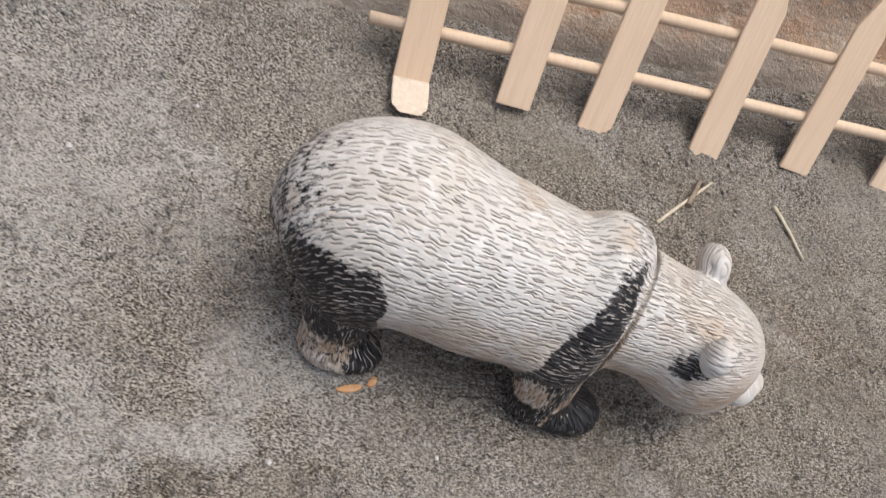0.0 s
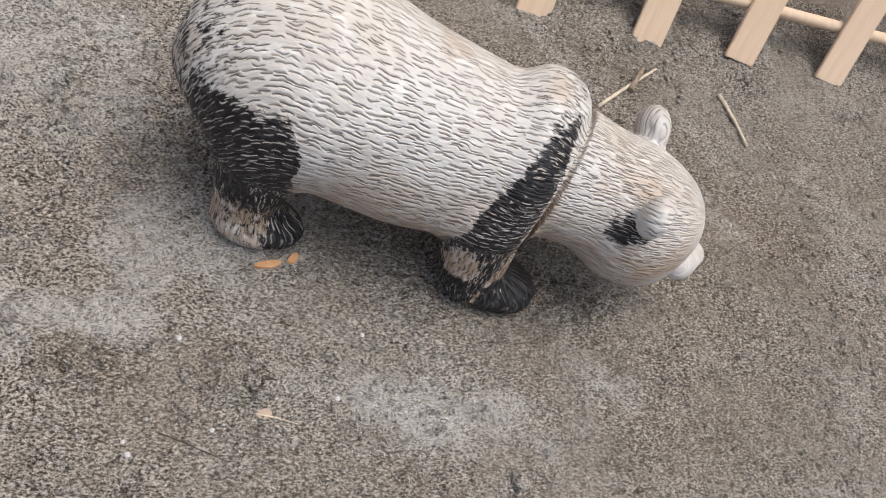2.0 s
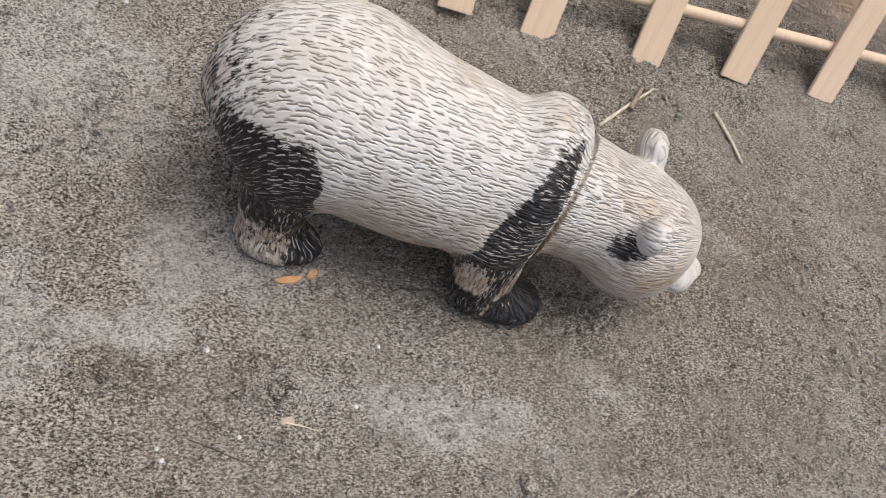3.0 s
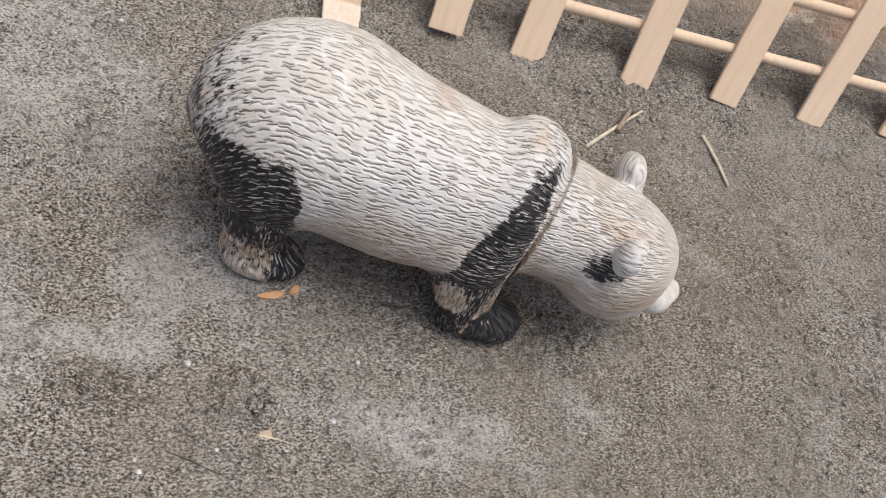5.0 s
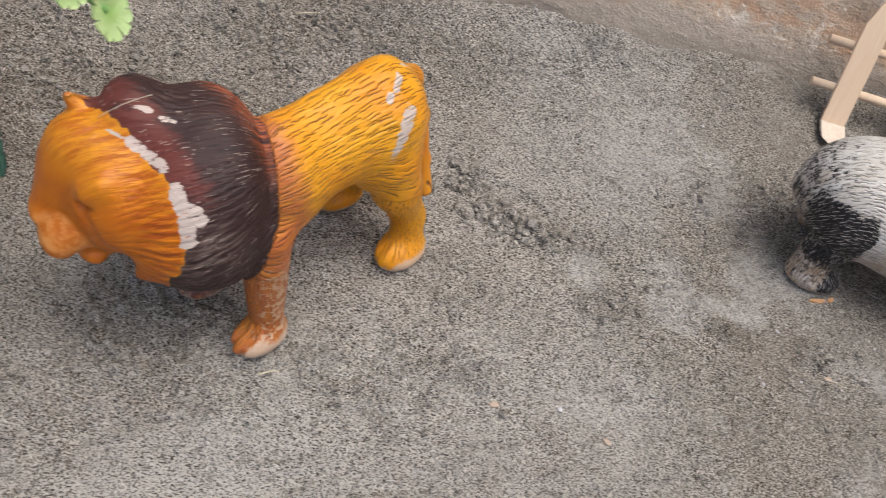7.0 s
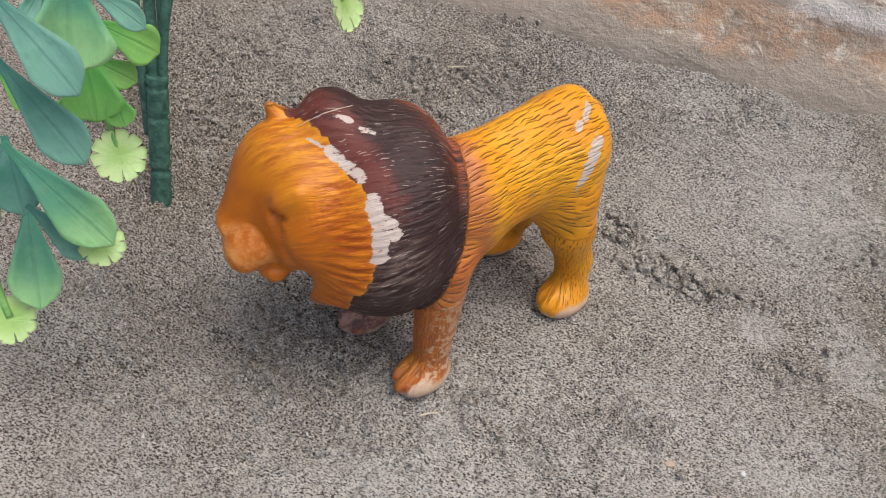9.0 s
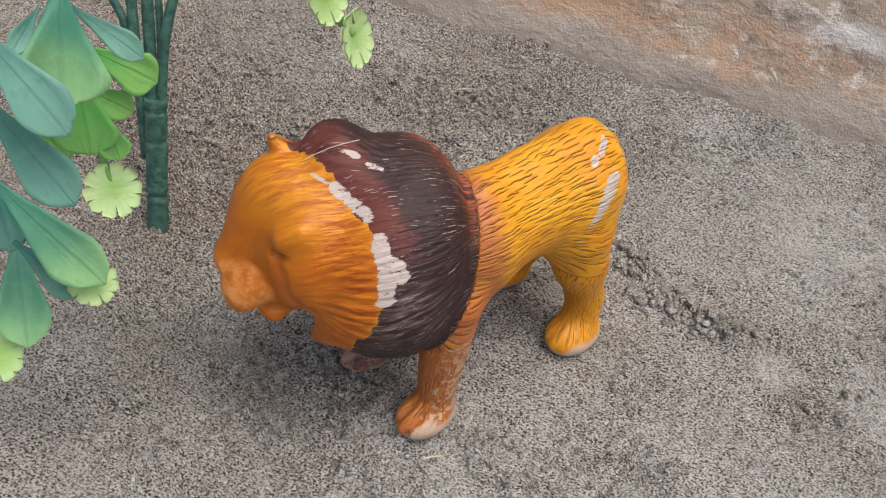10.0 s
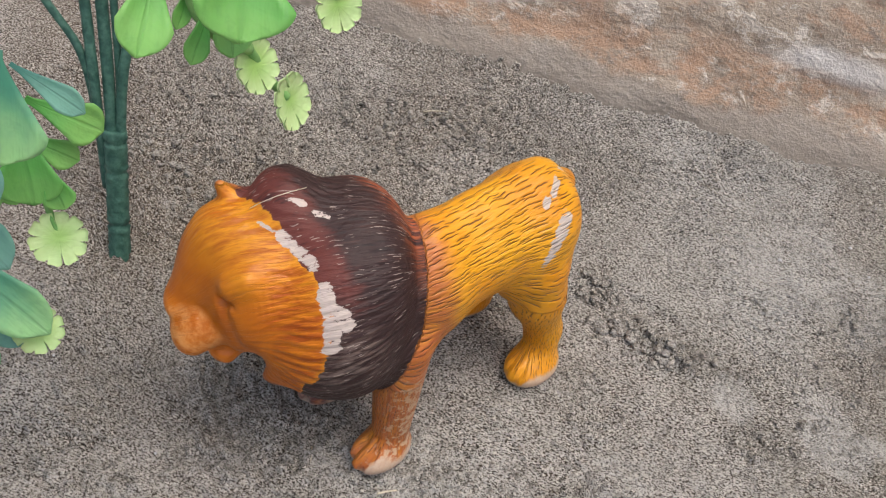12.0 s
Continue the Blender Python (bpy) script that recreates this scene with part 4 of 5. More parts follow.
        # the gap between jaw and beard
        d = carve(d, limb(p, (0.0556, 0.0011, 0.0493), (0.0450, -0.0137, 0.0280), 0.0022, 0.0030), 0.0030)
        d = blend(d, tail(p), 0.0015)
        # brows, eye hollows with lids, cheek locks, mouth line, toes
        for ex, ey in ((0.0530, -0.0098), (0.0470, -0.0268)):
            d = blend(d, limb(p, (ex - 0.0036, ey + 0.0010, 0.0620), (ex - 0.0012, ey - 0.0010, 0.0600), 0.0014, 0.0010), 0.004)
            d = carve(d, ball(p, (ex + 0.0004, ey, 0.0562), (0.0014, 0.0028, 0.0007), (0, 30, -30)), 0.0014)
            d = blend(d, ball(p, (ex - 0.0018, ey, 0.0550), (0.0017, 0.0022, 0.0010), (0, 20, -30)), 0.0010)
        for k in (1, -1):
            off = np.array([0.0, 0.0, 0.0]) if k > 0 else np.array([-0.0068, -0.0190, 0.0])
            for a, b in (((0.0532, -0.0112, 0.0562), (0.0546, -0.0080, 0.0525)), ((0.0546, -0.0080, 0.0525), (0.0528, -0.0062, 0.0460))):
                d = carve(d, limb(p - off, a, b, 0.0007, 0.0007), 0.0016)
        d = carve(d, limb(p, (0.0615, -0.0190, 0.0414), (0.0520, -0.0100, 0.0400), 0.0012, 0.0012), 0.0006)
        d = carve(d, limb(p, (0.0615, -0.0190, 0.0414), (0.0500, -0.0290, 0.0400), 0.0012, 0.0012), 0.0006)
        for s in sides:
            for k in (-1, 1):
                fy = 0.0104 if s > 0 else -0.0124
                for a, b in (((0.0332, 0.0), (0.0328, 0.0060)), ((0.0328, 0.0060), (0.0290, 0.0082))):
                    d = carve(d, limb(p, (a[0], fy + k * 0.0019, a[1]), (b[0], fy + k * 0.0018, b[1]), 0.0010, 0.0008), 0.0006)
                for a, b in (((-0.0137, 0.0), (-0.0140, 0.0060)), ((-0.0140, 0.0060), (-0.0176, 0.0090))):
                    d = carve(d, limb(p, (a[0], s * 0.0136 + k * 0.0022, a[1]), (b[0], s * 0.0136 + k * 0.0020, b[1]), 0.0010, 0.0008), 0.0006)
        return np.maximum(d, -p[:, 2] - 0.0004)

    v, q = skin(field, (-0.049, -0.037, -0.003), (0.070, 0.027, 0.078), 0.00048)
    me = from_arrays("lion_figurine", v, q, LION)
    x, y, z = v.T
    dm, df, dt, dl = mane(v), face(v), torso(v), legs(v)
    axis = np.array([0.83, -0.47, -0.28])
    side_axis = np.array([0.49, 0.87, 0.0])
    up_axis = np.cross(axis, side_axis)
    rel = v - np.array([0.0300, -0.0090, 0.0470])
    ahead, beside = rel @ axis, rel @ side_axis
    edge = x - 0.0597 + 0.166 * y + 0.316 * z + 1.1 * np.clip(0.0060 - y, 0, 0.02) * step(0.060, 0.034, z)
    face_zone = step(-0.0007, 0.0007, edge + 0.0006 * fbm(v, 260, 2, 33)) * step(0.004, 0.002, np.minimum(dm, df))
    face_zone = np.maximum(face_zone, step(0.0050, 0.0040, limb(v, (0.0556, 0.0011, 0.0493), (0.0450, -0.0137, 0.0280), 0, 0)))
    hair = step(0.0026, 0.0010, np.minimum(dm, df)) * (1 - face_zone)
    mane_mask = hair * step(0.0112, 0.0140, x + 0.05 * (0.046 - z)) * 0.85
    rust = np.maximum(0.82 * step(0.006, 0.0160, x) * (1 - face_zone), hair * 0.8)
    rust = np.maximum(rust, 0.62 * step(0.038, 0.026, z) * step(0.006, 0.012, x))
    rust = np.maximum(rust, 0.28 * step(0.036, 0.026, z) * (x < 0))
    rust = np.maximum(rust, 0.5 * step(0.002, 0.0, tail(v)))
    toes = step(0.0085, 0.0020, z) * 0.75 + 0.5 * step(0.0, 0.0015, y - np.where(x > 0, 0.0125, 0.0165)) * step(0.03, 0.015, z)
    face_mask = face_zone
    plum = step(0.0, -0.004, y) * step(0.006, 0.012, x) * step(0.034, 0.028, z)
    chips = np.zeros_like(x)
    strokes = [((0.0405, -0.0112, 0.0672), (0.0387, -0.0035, 0.0656), 0.0013), ((0.0430, -0.0172, 0.0676), (0.0412, -0.0125, 0.0675), 0.0005),
               ((0.0392, 0.0015, 0.0630), (0.0400, 0.0055, 0.0588), 0.0017), ((0.0400, 0.0055, 0.0588), (0.0412, 0.0072, 0.0540), 0.0017),
               ((0.0384, 0.0050, 0.0605), (0.0380, 0.0072, 0.0590), 0.0016), ((0.0335, -0.0108, 0.0700), (0.0318, -0.0090, 0.0700), 0.0007),
               ((0.0368, -0.0156, 0.0713), (0.0345, -0.0130, 0.0712), 0.0007), ((-0.0190, 0.0100, 0.0590), (-0.0150, 0.0128, 0.0540), 0.0020),
               ((-0.0142, 0.0133, 0.0530), (-0.0122, 0.0140, 0.0485), 0.0018), ((-0.0205, 0.0030, 0.0640), (-0.0180, 0.0050, 0.0625), 0.0010), ((-0.0158, 0.0056, 0.0622), (-0.0150, 0.0062, 0.0617), 0.0011),
               ((0.0420, -0.0278, 0.0672), (0.0422, -0.0280, 0.0674), 0.0009), ((-0.0260, 0.0000, 0.0625), (-0.0210, 0.0005, 0.0640), 0.0007)]
    for a, b, r in strokes:
        chips = np.maximum(chips, 0.75 * step(1.5, 0.6, (limb(v, a, b, 0, 0)) / r))
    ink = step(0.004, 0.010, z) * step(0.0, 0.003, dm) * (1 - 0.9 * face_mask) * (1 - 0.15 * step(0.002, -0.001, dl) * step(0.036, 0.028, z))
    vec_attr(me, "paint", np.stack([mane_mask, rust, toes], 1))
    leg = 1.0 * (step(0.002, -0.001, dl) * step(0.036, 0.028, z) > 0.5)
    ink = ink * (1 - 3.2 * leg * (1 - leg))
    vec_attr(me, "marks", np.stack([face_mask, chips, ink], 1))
    rim = hair * step(0.0215, 0.0140, x + 0.05 * (0.046 - z)) * 0.95
    red = 0.9 * step(0.030, 0.037, x) * step(0.058, 0.066, z) + 0.5 * rim
    grey = step(0.012, 0.003, np.linalg.norm(v - np.array([0.0385, 0.0090, 0.0500]), axis=1)) * 0.5
    calm = step(0.002, 0.010, edge) * step(0.069, 0.060, z)
    vec_attr(me, "tint", np.stack([red, grey, calm], 1))
    vec_attr(me, "furkind", np.stack([leg, step(0.0012, -0.0005, muzzle(v)), rim], 1))
    vec_attr(me, "stain", np.stack([plum, step(0.002, -0.001, dl) * step(0.042, 0.016, z) * np.where(x > 0, 1.0, 0.35), 0.9 * step(0.0085, 0.0125, y + 0.30 * (0.022 - x)) * step(0.004, 0.014, x) * step(0.040, 0.030, z)], 1))
    hw = 1.0 * (np.maximum(hair, face_mask) > 0.5)
    # hair runs back from the nose; fur runs along the body and down the legs
    hu, hv = -ahead, np.arctan2(rel @ side_axis, rel @ up_axis) * 0.018
    bu, bv = x - 0.25 * (z - 0.05), np.arctan2(y, z - 0.049) * 0.0115
    lx = np.where(x < 0, -0.0245, 0.0220)
    lu, lv = z + 0.3 * (x - lx), np.arctan2(x - lx, np.abs(y) - 0.0100) * 0.0045
    u = (bu * (1 - leg) + lu * leg) * (1 - hw) + hu * hw
    vv = (bv * (1 - leg) + lv * leg) * (1 - hw) + hv * hw
    vec_attr(me, "furco", np.stack([u, vv, np.zeros_like(u)], 1))
    ob = new("lion_figurine", me)
    ob.matrix_world = pose(-0.1144, 0.0180, -0.0006, 0, 0, -122)
    return tagged(ob, "orange vinyl toy lion with a chipped dark brown mane", "figurine")


build_lion()


def build_thread():
    """A pale hair caught across the top of the mane."""
    line = [(-0.1549, -0.0092, 0.0652), (-0.1537, -0.0077, 0.0672), (-0.1513, -0.0068, 0.0694), (-0.1489, -0.0058, 0.0712), (-0.1468, -0.0039, 0.0717), (-0.1447, -0.0011, 0.0714)]
    ob = part("thread", tube(bmesh.new(), line, 0.00009, 6), STRAW)
    tagged(ob, "thin pale thread caught across the lion's dark mane", "thread")


build_thread()


# ---- fence ----
FENCE_LEAN = radians(32)
FENCE = Matrix(((1, 0, 0, 0), (0, math.cos(FENCE_LEAN), math.sin(FENCE_LEAN), 0.14), (0, -math.sin(FENCE_LEAN), math.cos(FENCE_LEAN), 0), (0, 0, 0, 1)))


def picket_mesh(length, foot):
    """A flat stick with a pointed head, or, as foot, its rounded bent end."""
    bm = bmesh.new()
    w, t = 0.0046, 0.0006
    outline = [(-w, 0.0), (w, 0.0), (w, length - 0.012), (w * 0.72, length - 0.0085), (w * 0.18, length), (-w * 0.18, length), (-w * 0.72, length - 0.0085), (-w, length - 0.012)]
    if foot:
        t = 0.0009
        outline = [(-w * 0.55, -0.0086), (w * 0.55, -0.0086), (w * 0.98, -0.0066), (w * 1.02, -0.0030), (w * 1.02, 0.0008), (-w * 1.02, 0.0008), (-w * 1.02, -0.0030), (-w * 0.98, -0.0066)]
    a = [bm.verts.new((x, -t, z)) for x, z in outline]
    b = [bm.verts.new((x, t, z)) for x, z in outline]
    bm.faces.new(a)
    bm.faces.new(b[::-1])
    for i in range(len(a)):
        j = (i + 1) % len(a)
        bm.faces.new((a[j], a[i], b[i], b[j]))
    bmesh.ops.bevel(bm, geom=[e for e in bm.edges], offset=0.00022, segments=2, affect="EDGES")
    if foot:
        for v in bm.verts:
            if v.co.z < 0.0:
                v.co.y += 1.05 * v.co.z
                v.co.z *= 0.66
    return bm


def build_fence():
    fence = tagged(new("picket_fence"), "miniature picket fence of pale sticks leaning towards the wall", "fence")
    fence.matrix_world = FENCE
    rows = [(0.0478, 0.0036, 0.03, True), (0.0750, 0.0024, 0.09, False), (0.0980, 0.0, 0.14, False), (0.1305, -0.0012, 0.12, False),
            (0.1587, -0.0003, 0.17, False), (0.1880, -0.0008, 0.19, False), (0.2170, 0.0, 0.18, False)]
    for x, s, slant, foot in rows:
        ob = part("picket", picket_mesh(0.0525 - s, False), WOOD, fence)
        if foot:
            part("foot", picket_mesh(0.0, True), LIT_WOOD, ob, "pale rounded foot bent forward").location = (0, -0.0004, 0)
        ob.matrix_basis = Matrix.Translation((x, 0, s)) @ Matrix.Rotation(slant * 0.9, 4, "Y")
    for z0, z1 in ((0.0168, 0.0132), (0.0326, 0.0306)):
        bm = tube(bmesh.new(), [(0.0350 + 0.20 * k / 8, 0.0024 + 0.0002 * math.sin(k * 2.1), z0 + (z1 - z0) * k / 8) for k in range(9)], 0.00165, 12, 0.03)
        part("rail", bm, WOOD, fence, "round wooden dowel rail")
    return fence


build_fence()


# ---- plastic plant ----
PLANT_FOOT = Vector((-0.2065, 0.0190, 0.0))
STEM_DIR = Vector((-0.09, 0.30, 1.0)).normalized()


def leaf_mesh(length, width, material, curl, name="leaf"):
    """A spoon-shaped moulded leaf along +x with a raised midrib and real thickness."""
    nu, nv = 26, 9
    top, along = [], []
    for i in range(nu):
        u = i / (nu - 1)
        grow = min(1.0, max(0.0, (u - 0.08) / 0.64))
        prof = 0.17 + 0.83 * grow ** 1.15
        if u > 0.68:
            prof *= math.sqrt(max(0.03, 1 - ((u - 0.68) / 0.322) ** 2.3))
        for j in range(nv):
            w = j / (nv - 1) * 2 - 1
            x = u * length - 0.03 * length * abs(w) ** 3 * u
            y = w * prof * width / 2
            rib = max(0.0, 1 - abs(w) * 4) * 0.025 * width
            z = 3 * curl * length * u * (1 - u) + 0.16 * width * (abs(w) ** 1.5) * prof + 0.05 * width * math.sin(u * 7 + w * 2.4) * abs(w) + rib
            top.append((x, y, z))
            along.append((u, w, 0))
    th = 0.00038
    n = len(top)
    verts = top + [(x, y, z - th) for x, y, z in top]
    faces = []
    at = lambda i, j: i * nv + j  # noqa: E731
    for i in range(nu - 1):
        for j in range(nv - 1):
            f = (at(i, j), at(i + 1, j), at(i + 1, j + 1), at(i, j + 1))
            faces += [f, tuple(k + n for k in f[::-1])]
    rim = [at(i, 0) for i in range(nu)] + [at(nu - 1, j) for j in range(1, nv)] + [at(i, nv - 1) for i in range(nu - 2, -1, -1)] + [at(0, j) for j in range(nv - 2, 0, -1)]
    for a, b in zip(rim, rim[1:] + rim[:1]):
        faces.append((b, a, a + n, b + n))
    me = from_arrays(name, np.array(verts), faces, material)
    vec_attr(me, "along", np.array(along + along))
    return me


def bloom_mesh(radius):
    """A shallow scalloped disc of ten petals, facing +z."""
    rings, seg = 8, 144
    verts, along, faces = [], [], []
    for k in range(rings):
        u = (k + 0.25) / (rings - 0.75)
        for s in range(seg):
            a = 2 * math.pi * s / seg
            slit = (1 - abs(math.cos(5 * a))) ** 12
            notch = 1 - 0.05 * u ** 3 * (1 - abs(math.cos(5 * a))) ** 1.2 - 0.42 * u ** 4 * slit + 0.02 * math.sin(17 * a + 30 * radius)
            r = radius * u * notch
            z = 0.16 * radius * u * u + 0.05 * radius * math.sin(3 * a + 900 * radius) * u * u - 0.03 * radius * slit * u
            verts.append((r * math.cos(a), r * math.sin(a), z))
            along.append((0.2 + 0.8 * u, 0.9, 0))
    n = len(verts)
    verts += [(x, y, z - 0.0004) for x, y, z in verts]
    along += along
    for k in range(rings - 1):
        for s in range(seg):
            f = (k * seg + s, k * seg + (s + 1) % seg, (k + 1) * seg + (s + 1) % seg, (k + 1) * seg + s)
            faces += [f[::-1], tuple(i + n for i in f)]
    last = (rings - 1) * seg
    for s in range(seg):
        faces.append((last + s, last + (s + 1) % seg, last + (s + 1) % seg + n, last + s + n))
    faces.append(tuple(range(seg)))
    faces.append(tuple(n + s for s in range(seg - 1, -1, -1)))
    me = from_arrays("flower", np.array(verts), faces, BLOOM)
    vec_attr(me, "along", np.array(along))
    return me


def lie(base, tip, facing):
    """A pose at base whose x runs to tip and whose z leans to facing."""
    x = (Vector(tip) - Vector(base)).normalized()
    y = Vector(facing).cross(x).normalized()
    z = x.cross(y)
    return Matrix.Translation(base) @ Matrix((x, y, z)).transposed().to_4x4()


def build_plant():
    plant = tagged(new("plastic_plant"), "green plastic plant with spoon leaves stuck in sand", "artificial plant")
    plant.location = PLANT_FOOT

    def add(ob):
        ob.parent = plant
        ob.matrix_parent_inverse = Matrix.Translation(-PLANT_FOOT)
        return ob

    # a jointed main stem, a thinner one beside it and five canes above
    bm = bmesh.new()
    pts, rad = [], []
    joints = (0.0105, 0.0262, 0.0345)
    for k in range(60):
        s = -0.006 + 0.0435 * k / 59
        near = min(abs(s - j) for j in joints)
        pts.append(PLANT_FOOT + STEM_DIR * s)
        rad.append(0.0028 + (0.00015 if 0.0007 < near < 0.0016 else 0.0) - (0.0004 if near <= 0.0006 else 0.0))
    tube(bm, pts, rad, 18, 0.05)
    add(part("stem", bm, STEM, None, "dark green jointed plastic stem"))
    crown = PLANT_FOOT + STEM_DIR * 0.030

    def bend(points):
        ps = [Vector(p) for p in points]
        line = []
        for i in range(len(ps) - 1):
            p0, p1, p2, p3 = ps[max(i - 1, 0)], ps[i], ps[i + 1], ps[min(i + 2, len(ps) - 1)]
            for t in [k / 8 for k in range(8)]:
                line.append(0.5 * (2 * p1 + (p2 - p0) * t + (2 * p0 - 5 * p1 + 4 * p2 - p3) * t * t + (3 * p1 - p0 - 3 * p2 + p3) * t ** 3))
        return line + [ps[-1]]

    ends = [(-0.2470, 0.0400, 0.120), (-0.2210, 0.0420, 0.130), (-0.2160, 0.0440, 0.128), (-0.2120, 0.0470, 0.126), (-0.1960, 0.0480, 0.130)]
    canes = [((-0.0042, -0.0006, -0.012), (-0.2175, 0.0327, 0.0516), (-0.2309, 0.0356, 0.0712), 0.0010),
             ((-0.0026, -0.0020, -0.010), (-0.2150, 0.0318, 0.0480), (-0.2194, 0.0393, 0.0731), 0.0013),
             ((-0.0008, -0.0016, -0.004), (-0.2112, 0.0315, 0.0420), (-0.2155, 0.0405, 0.0738), 0.0015),
             ((0.0004, 0.0010, -0.004), (-0.2098, 0.0340, 0.0440), (-0.2126, 0.0415, 0.0743), 0.0009),
             ((0.0014, -0.0006, -0.004), (-0.2085, 0.0345, 0.0500), (-0.2056, 0.0437, 0.0755), 0.0013)]
    for (off, via, high, r), e in zip(canes, ends):
        line = bend([crown + Vector(off), via, high, e])
        add(part("cane", tube(bmesh.new(), line, r, 10, 0.05), STEM, None, "thin dark green cane"))

    # branches that arch out and carry the leaves
    def branch(points, r=0.0011):
        add(part("branch", tube(bmesh.new(), bend(points), r, 8), TWIGLET, None, "thin light green branch"))

    branch([ends[0], (-0.210, -0.020, 0.132), (-0.200, -0.034, 0.112), (-0.197, -0.030, 0.094)])
    branch([ends[3], (-0.228, -0.010, 0.120), (-0.218, -0.034, 0.085), (-0.209, -0.030, 0.055), (-0.208, -0.034, 0.042)])
    branch([ends[1], (-0.180, 0.004, 0.146), (-0.160, -0.020, 0.140), (-0.1510, -0.0270, 0.1280), (-0.1491, -0.0284, 0.1233), (-0.1472, -0.0268, 0.1191), (-0.1461, -0.0207, 0.1137)], 0.0009)
    branch([(-0.1461, -0.0207, 0.1137), (-0.1448, -0.0166, 0.1063), (-0.1428, -0.0152, 0.1030)], 0.0007)
    branch([(-0.160, -0.020, 0.140), (-0.148, -0.010, 0.130), (-0.1395, -0.0058, 0.1160)], 0.0007)
    branch([(-0.1880, -0.0205, 0.0735), (-0.1850, -0.0230, 0.0690), (-0.1826, -0.0246, 0.0645), (-0.1828, -0.0242, 0.0634)], 0.0006)
    branch([(-0.208, -0.034, 0.042), (-0.2035, -0.0425, 0.0350), (-0.1990, -0.0465, 0.0290)], 0.0008)

    toward = Vector((0.55, -0.6, 0.6))

    def leaves(rows, material, curl):
        for base, tip, width in rows:
            length = (Vector(tip) - Vector(base)).length
            ob = new("leaf", leaf_mesh(length, width * 1.22, material, curl))
            ob.matrix_world = lie(base, tip, toward + Vector((random.uniform(-0.18, 0.18), random.uniform(-0.18, 0.18), random.uniform(-0.15, 0.2))))
            m = ob.matrix_world.copy()
            add(ob)
            ob.matrix_basis = m

    leaves([((-0.1822, -0.0453, 0.1088), (-0.1700, -0.0461, 0.0954), 0.0061), ((-0.1886, -0.0190, 0.0944), (-0.1781, -0.0167, 0.0868), 0.0039),
            ((-0.1834, -0.0458, 0.0976), (-0.1710, -0.0468, 0.0825), 0.0061), ((-0.1998, -0.0329, 0.0666), (-0.1935, -0.0400, 0.0550), 0.0068),
            ((-0.1926, -0.0397, 0.0580), (-0.1808, -0.0391, 0.0486), 0.0052), ((-0.1934, -0.0205, 0.0936), (-0.1930, -0.0291, 0.0898), 0.0027)], TEAL, 0.10)
    leaves([((-0.1843, -0.0256, 0.1027), (-0.1819, -0.0333, 0.0870), 0.0112), ((-0.1953, -0.0381, 0.0707), (-0.1761, -0.0388, 0.0537), 0.0078),
            ((-0.2030, -0.0297, 0.0453), (-0.1934, -0.0437, 0.0310), 0.0085)], MIXED, 0.08)
    leaves([((-0.1908, -0.0156, 0.0842), (-0.1812, -0.0094, 0.0762), 0.0067), ((-0.1898, -0.0194, 0.0818), (-0.1856, -0.0250, 0.0692), 0.0091),
            ((-0.1914, -0.0181, 0.0778), (-0.1835, -0.0143, 0.0720), 0.0047), ((-0.1855, -0.0203, 0.0750), (-0.1814, -0.0227, 0.0680), 0.0046),
            ((-0.2030, -0.0269, 0.0754), (-0.1975, -0.0269, 0.0691), 0.0036), ((-0.1974, -0.0292, 0.0711), (-0.1921, -0.0247, 0.0677), 0.0044),
            ((-0.1954, -0.0208, 0.0704), (-0.1915, -0.0231, 0.0649), 0.0035),
            ((-0.1530, -0.0298, 0.1293), (-0.1511, -0.0384, 0.1213), 0.0053), ((-0.1471, -0.0282, 0.1247), (-0.1477, -0.0326, 0.1179), 0.0025),
            ((-0.1445, -0.0251, 0.1326), (-0.1410, -0.0329, 0.1236), 0.0096), ((-0.1511, -0.0255, 0.1249), (-0.1508, -0.0302, 0.1205), 0.0018),
            ((-0.1470, -0.0252, 0.1246), (-0.1436, -0.0297, 0.1187), 0.0041)], GREEN, 0.10)
    for c, r, face in (((-0.1816, -0.0257, 0.0632), 0.0050, (0.5, -0.6, 0.62)), ((-0.1986, -0.0469, 0.0287), 0.0050, (0.4, -0.4, 0.8)),
                       ((-0.1453, -0.0204, 0.1111), 0.0040, (0.75, -0.15, 0.35)), ((-0.1424, -0.0149, 0.1022), 0.0044, (0.7, -0.05, 0.25)),
                       ((-0.1393, -0.0063, 0.1151), 0.0040, (0.5, -0.3, 0.2)), ((-0.1801, -0.0374, 0.0508), 0.0044, (0.5, -0.3, 0.8))):
        ob = new("flower", bloom_mesh(r))
        m = Matrix.Translation(c) @ Vector(face).to_track_quat("Z", "Y").to_matrix().to_4x4()
        add(ob)
        ob.matrix_basis = m
        ob["label"] = "light green scalloped plastic flower"
    return plant


build_plant()


# ---- small things on the ground ----
def pebble_mesh(name, r, flat, material, seed):
    random.seed(seed)
    bm = bmesh.new()
    bmesh.ops.create_icosphere(bm, subdivisions=2, radius=r)
    for v in bm.verts:
        v.co *= 1 + 0.22 * noise.noise(v.co * (1.6 / r) + Vector((seed, 0, 0)))
        v.co.z *= flat
    for f in bm.faces:
        f.smooth = True
    return part(name, bm, material)


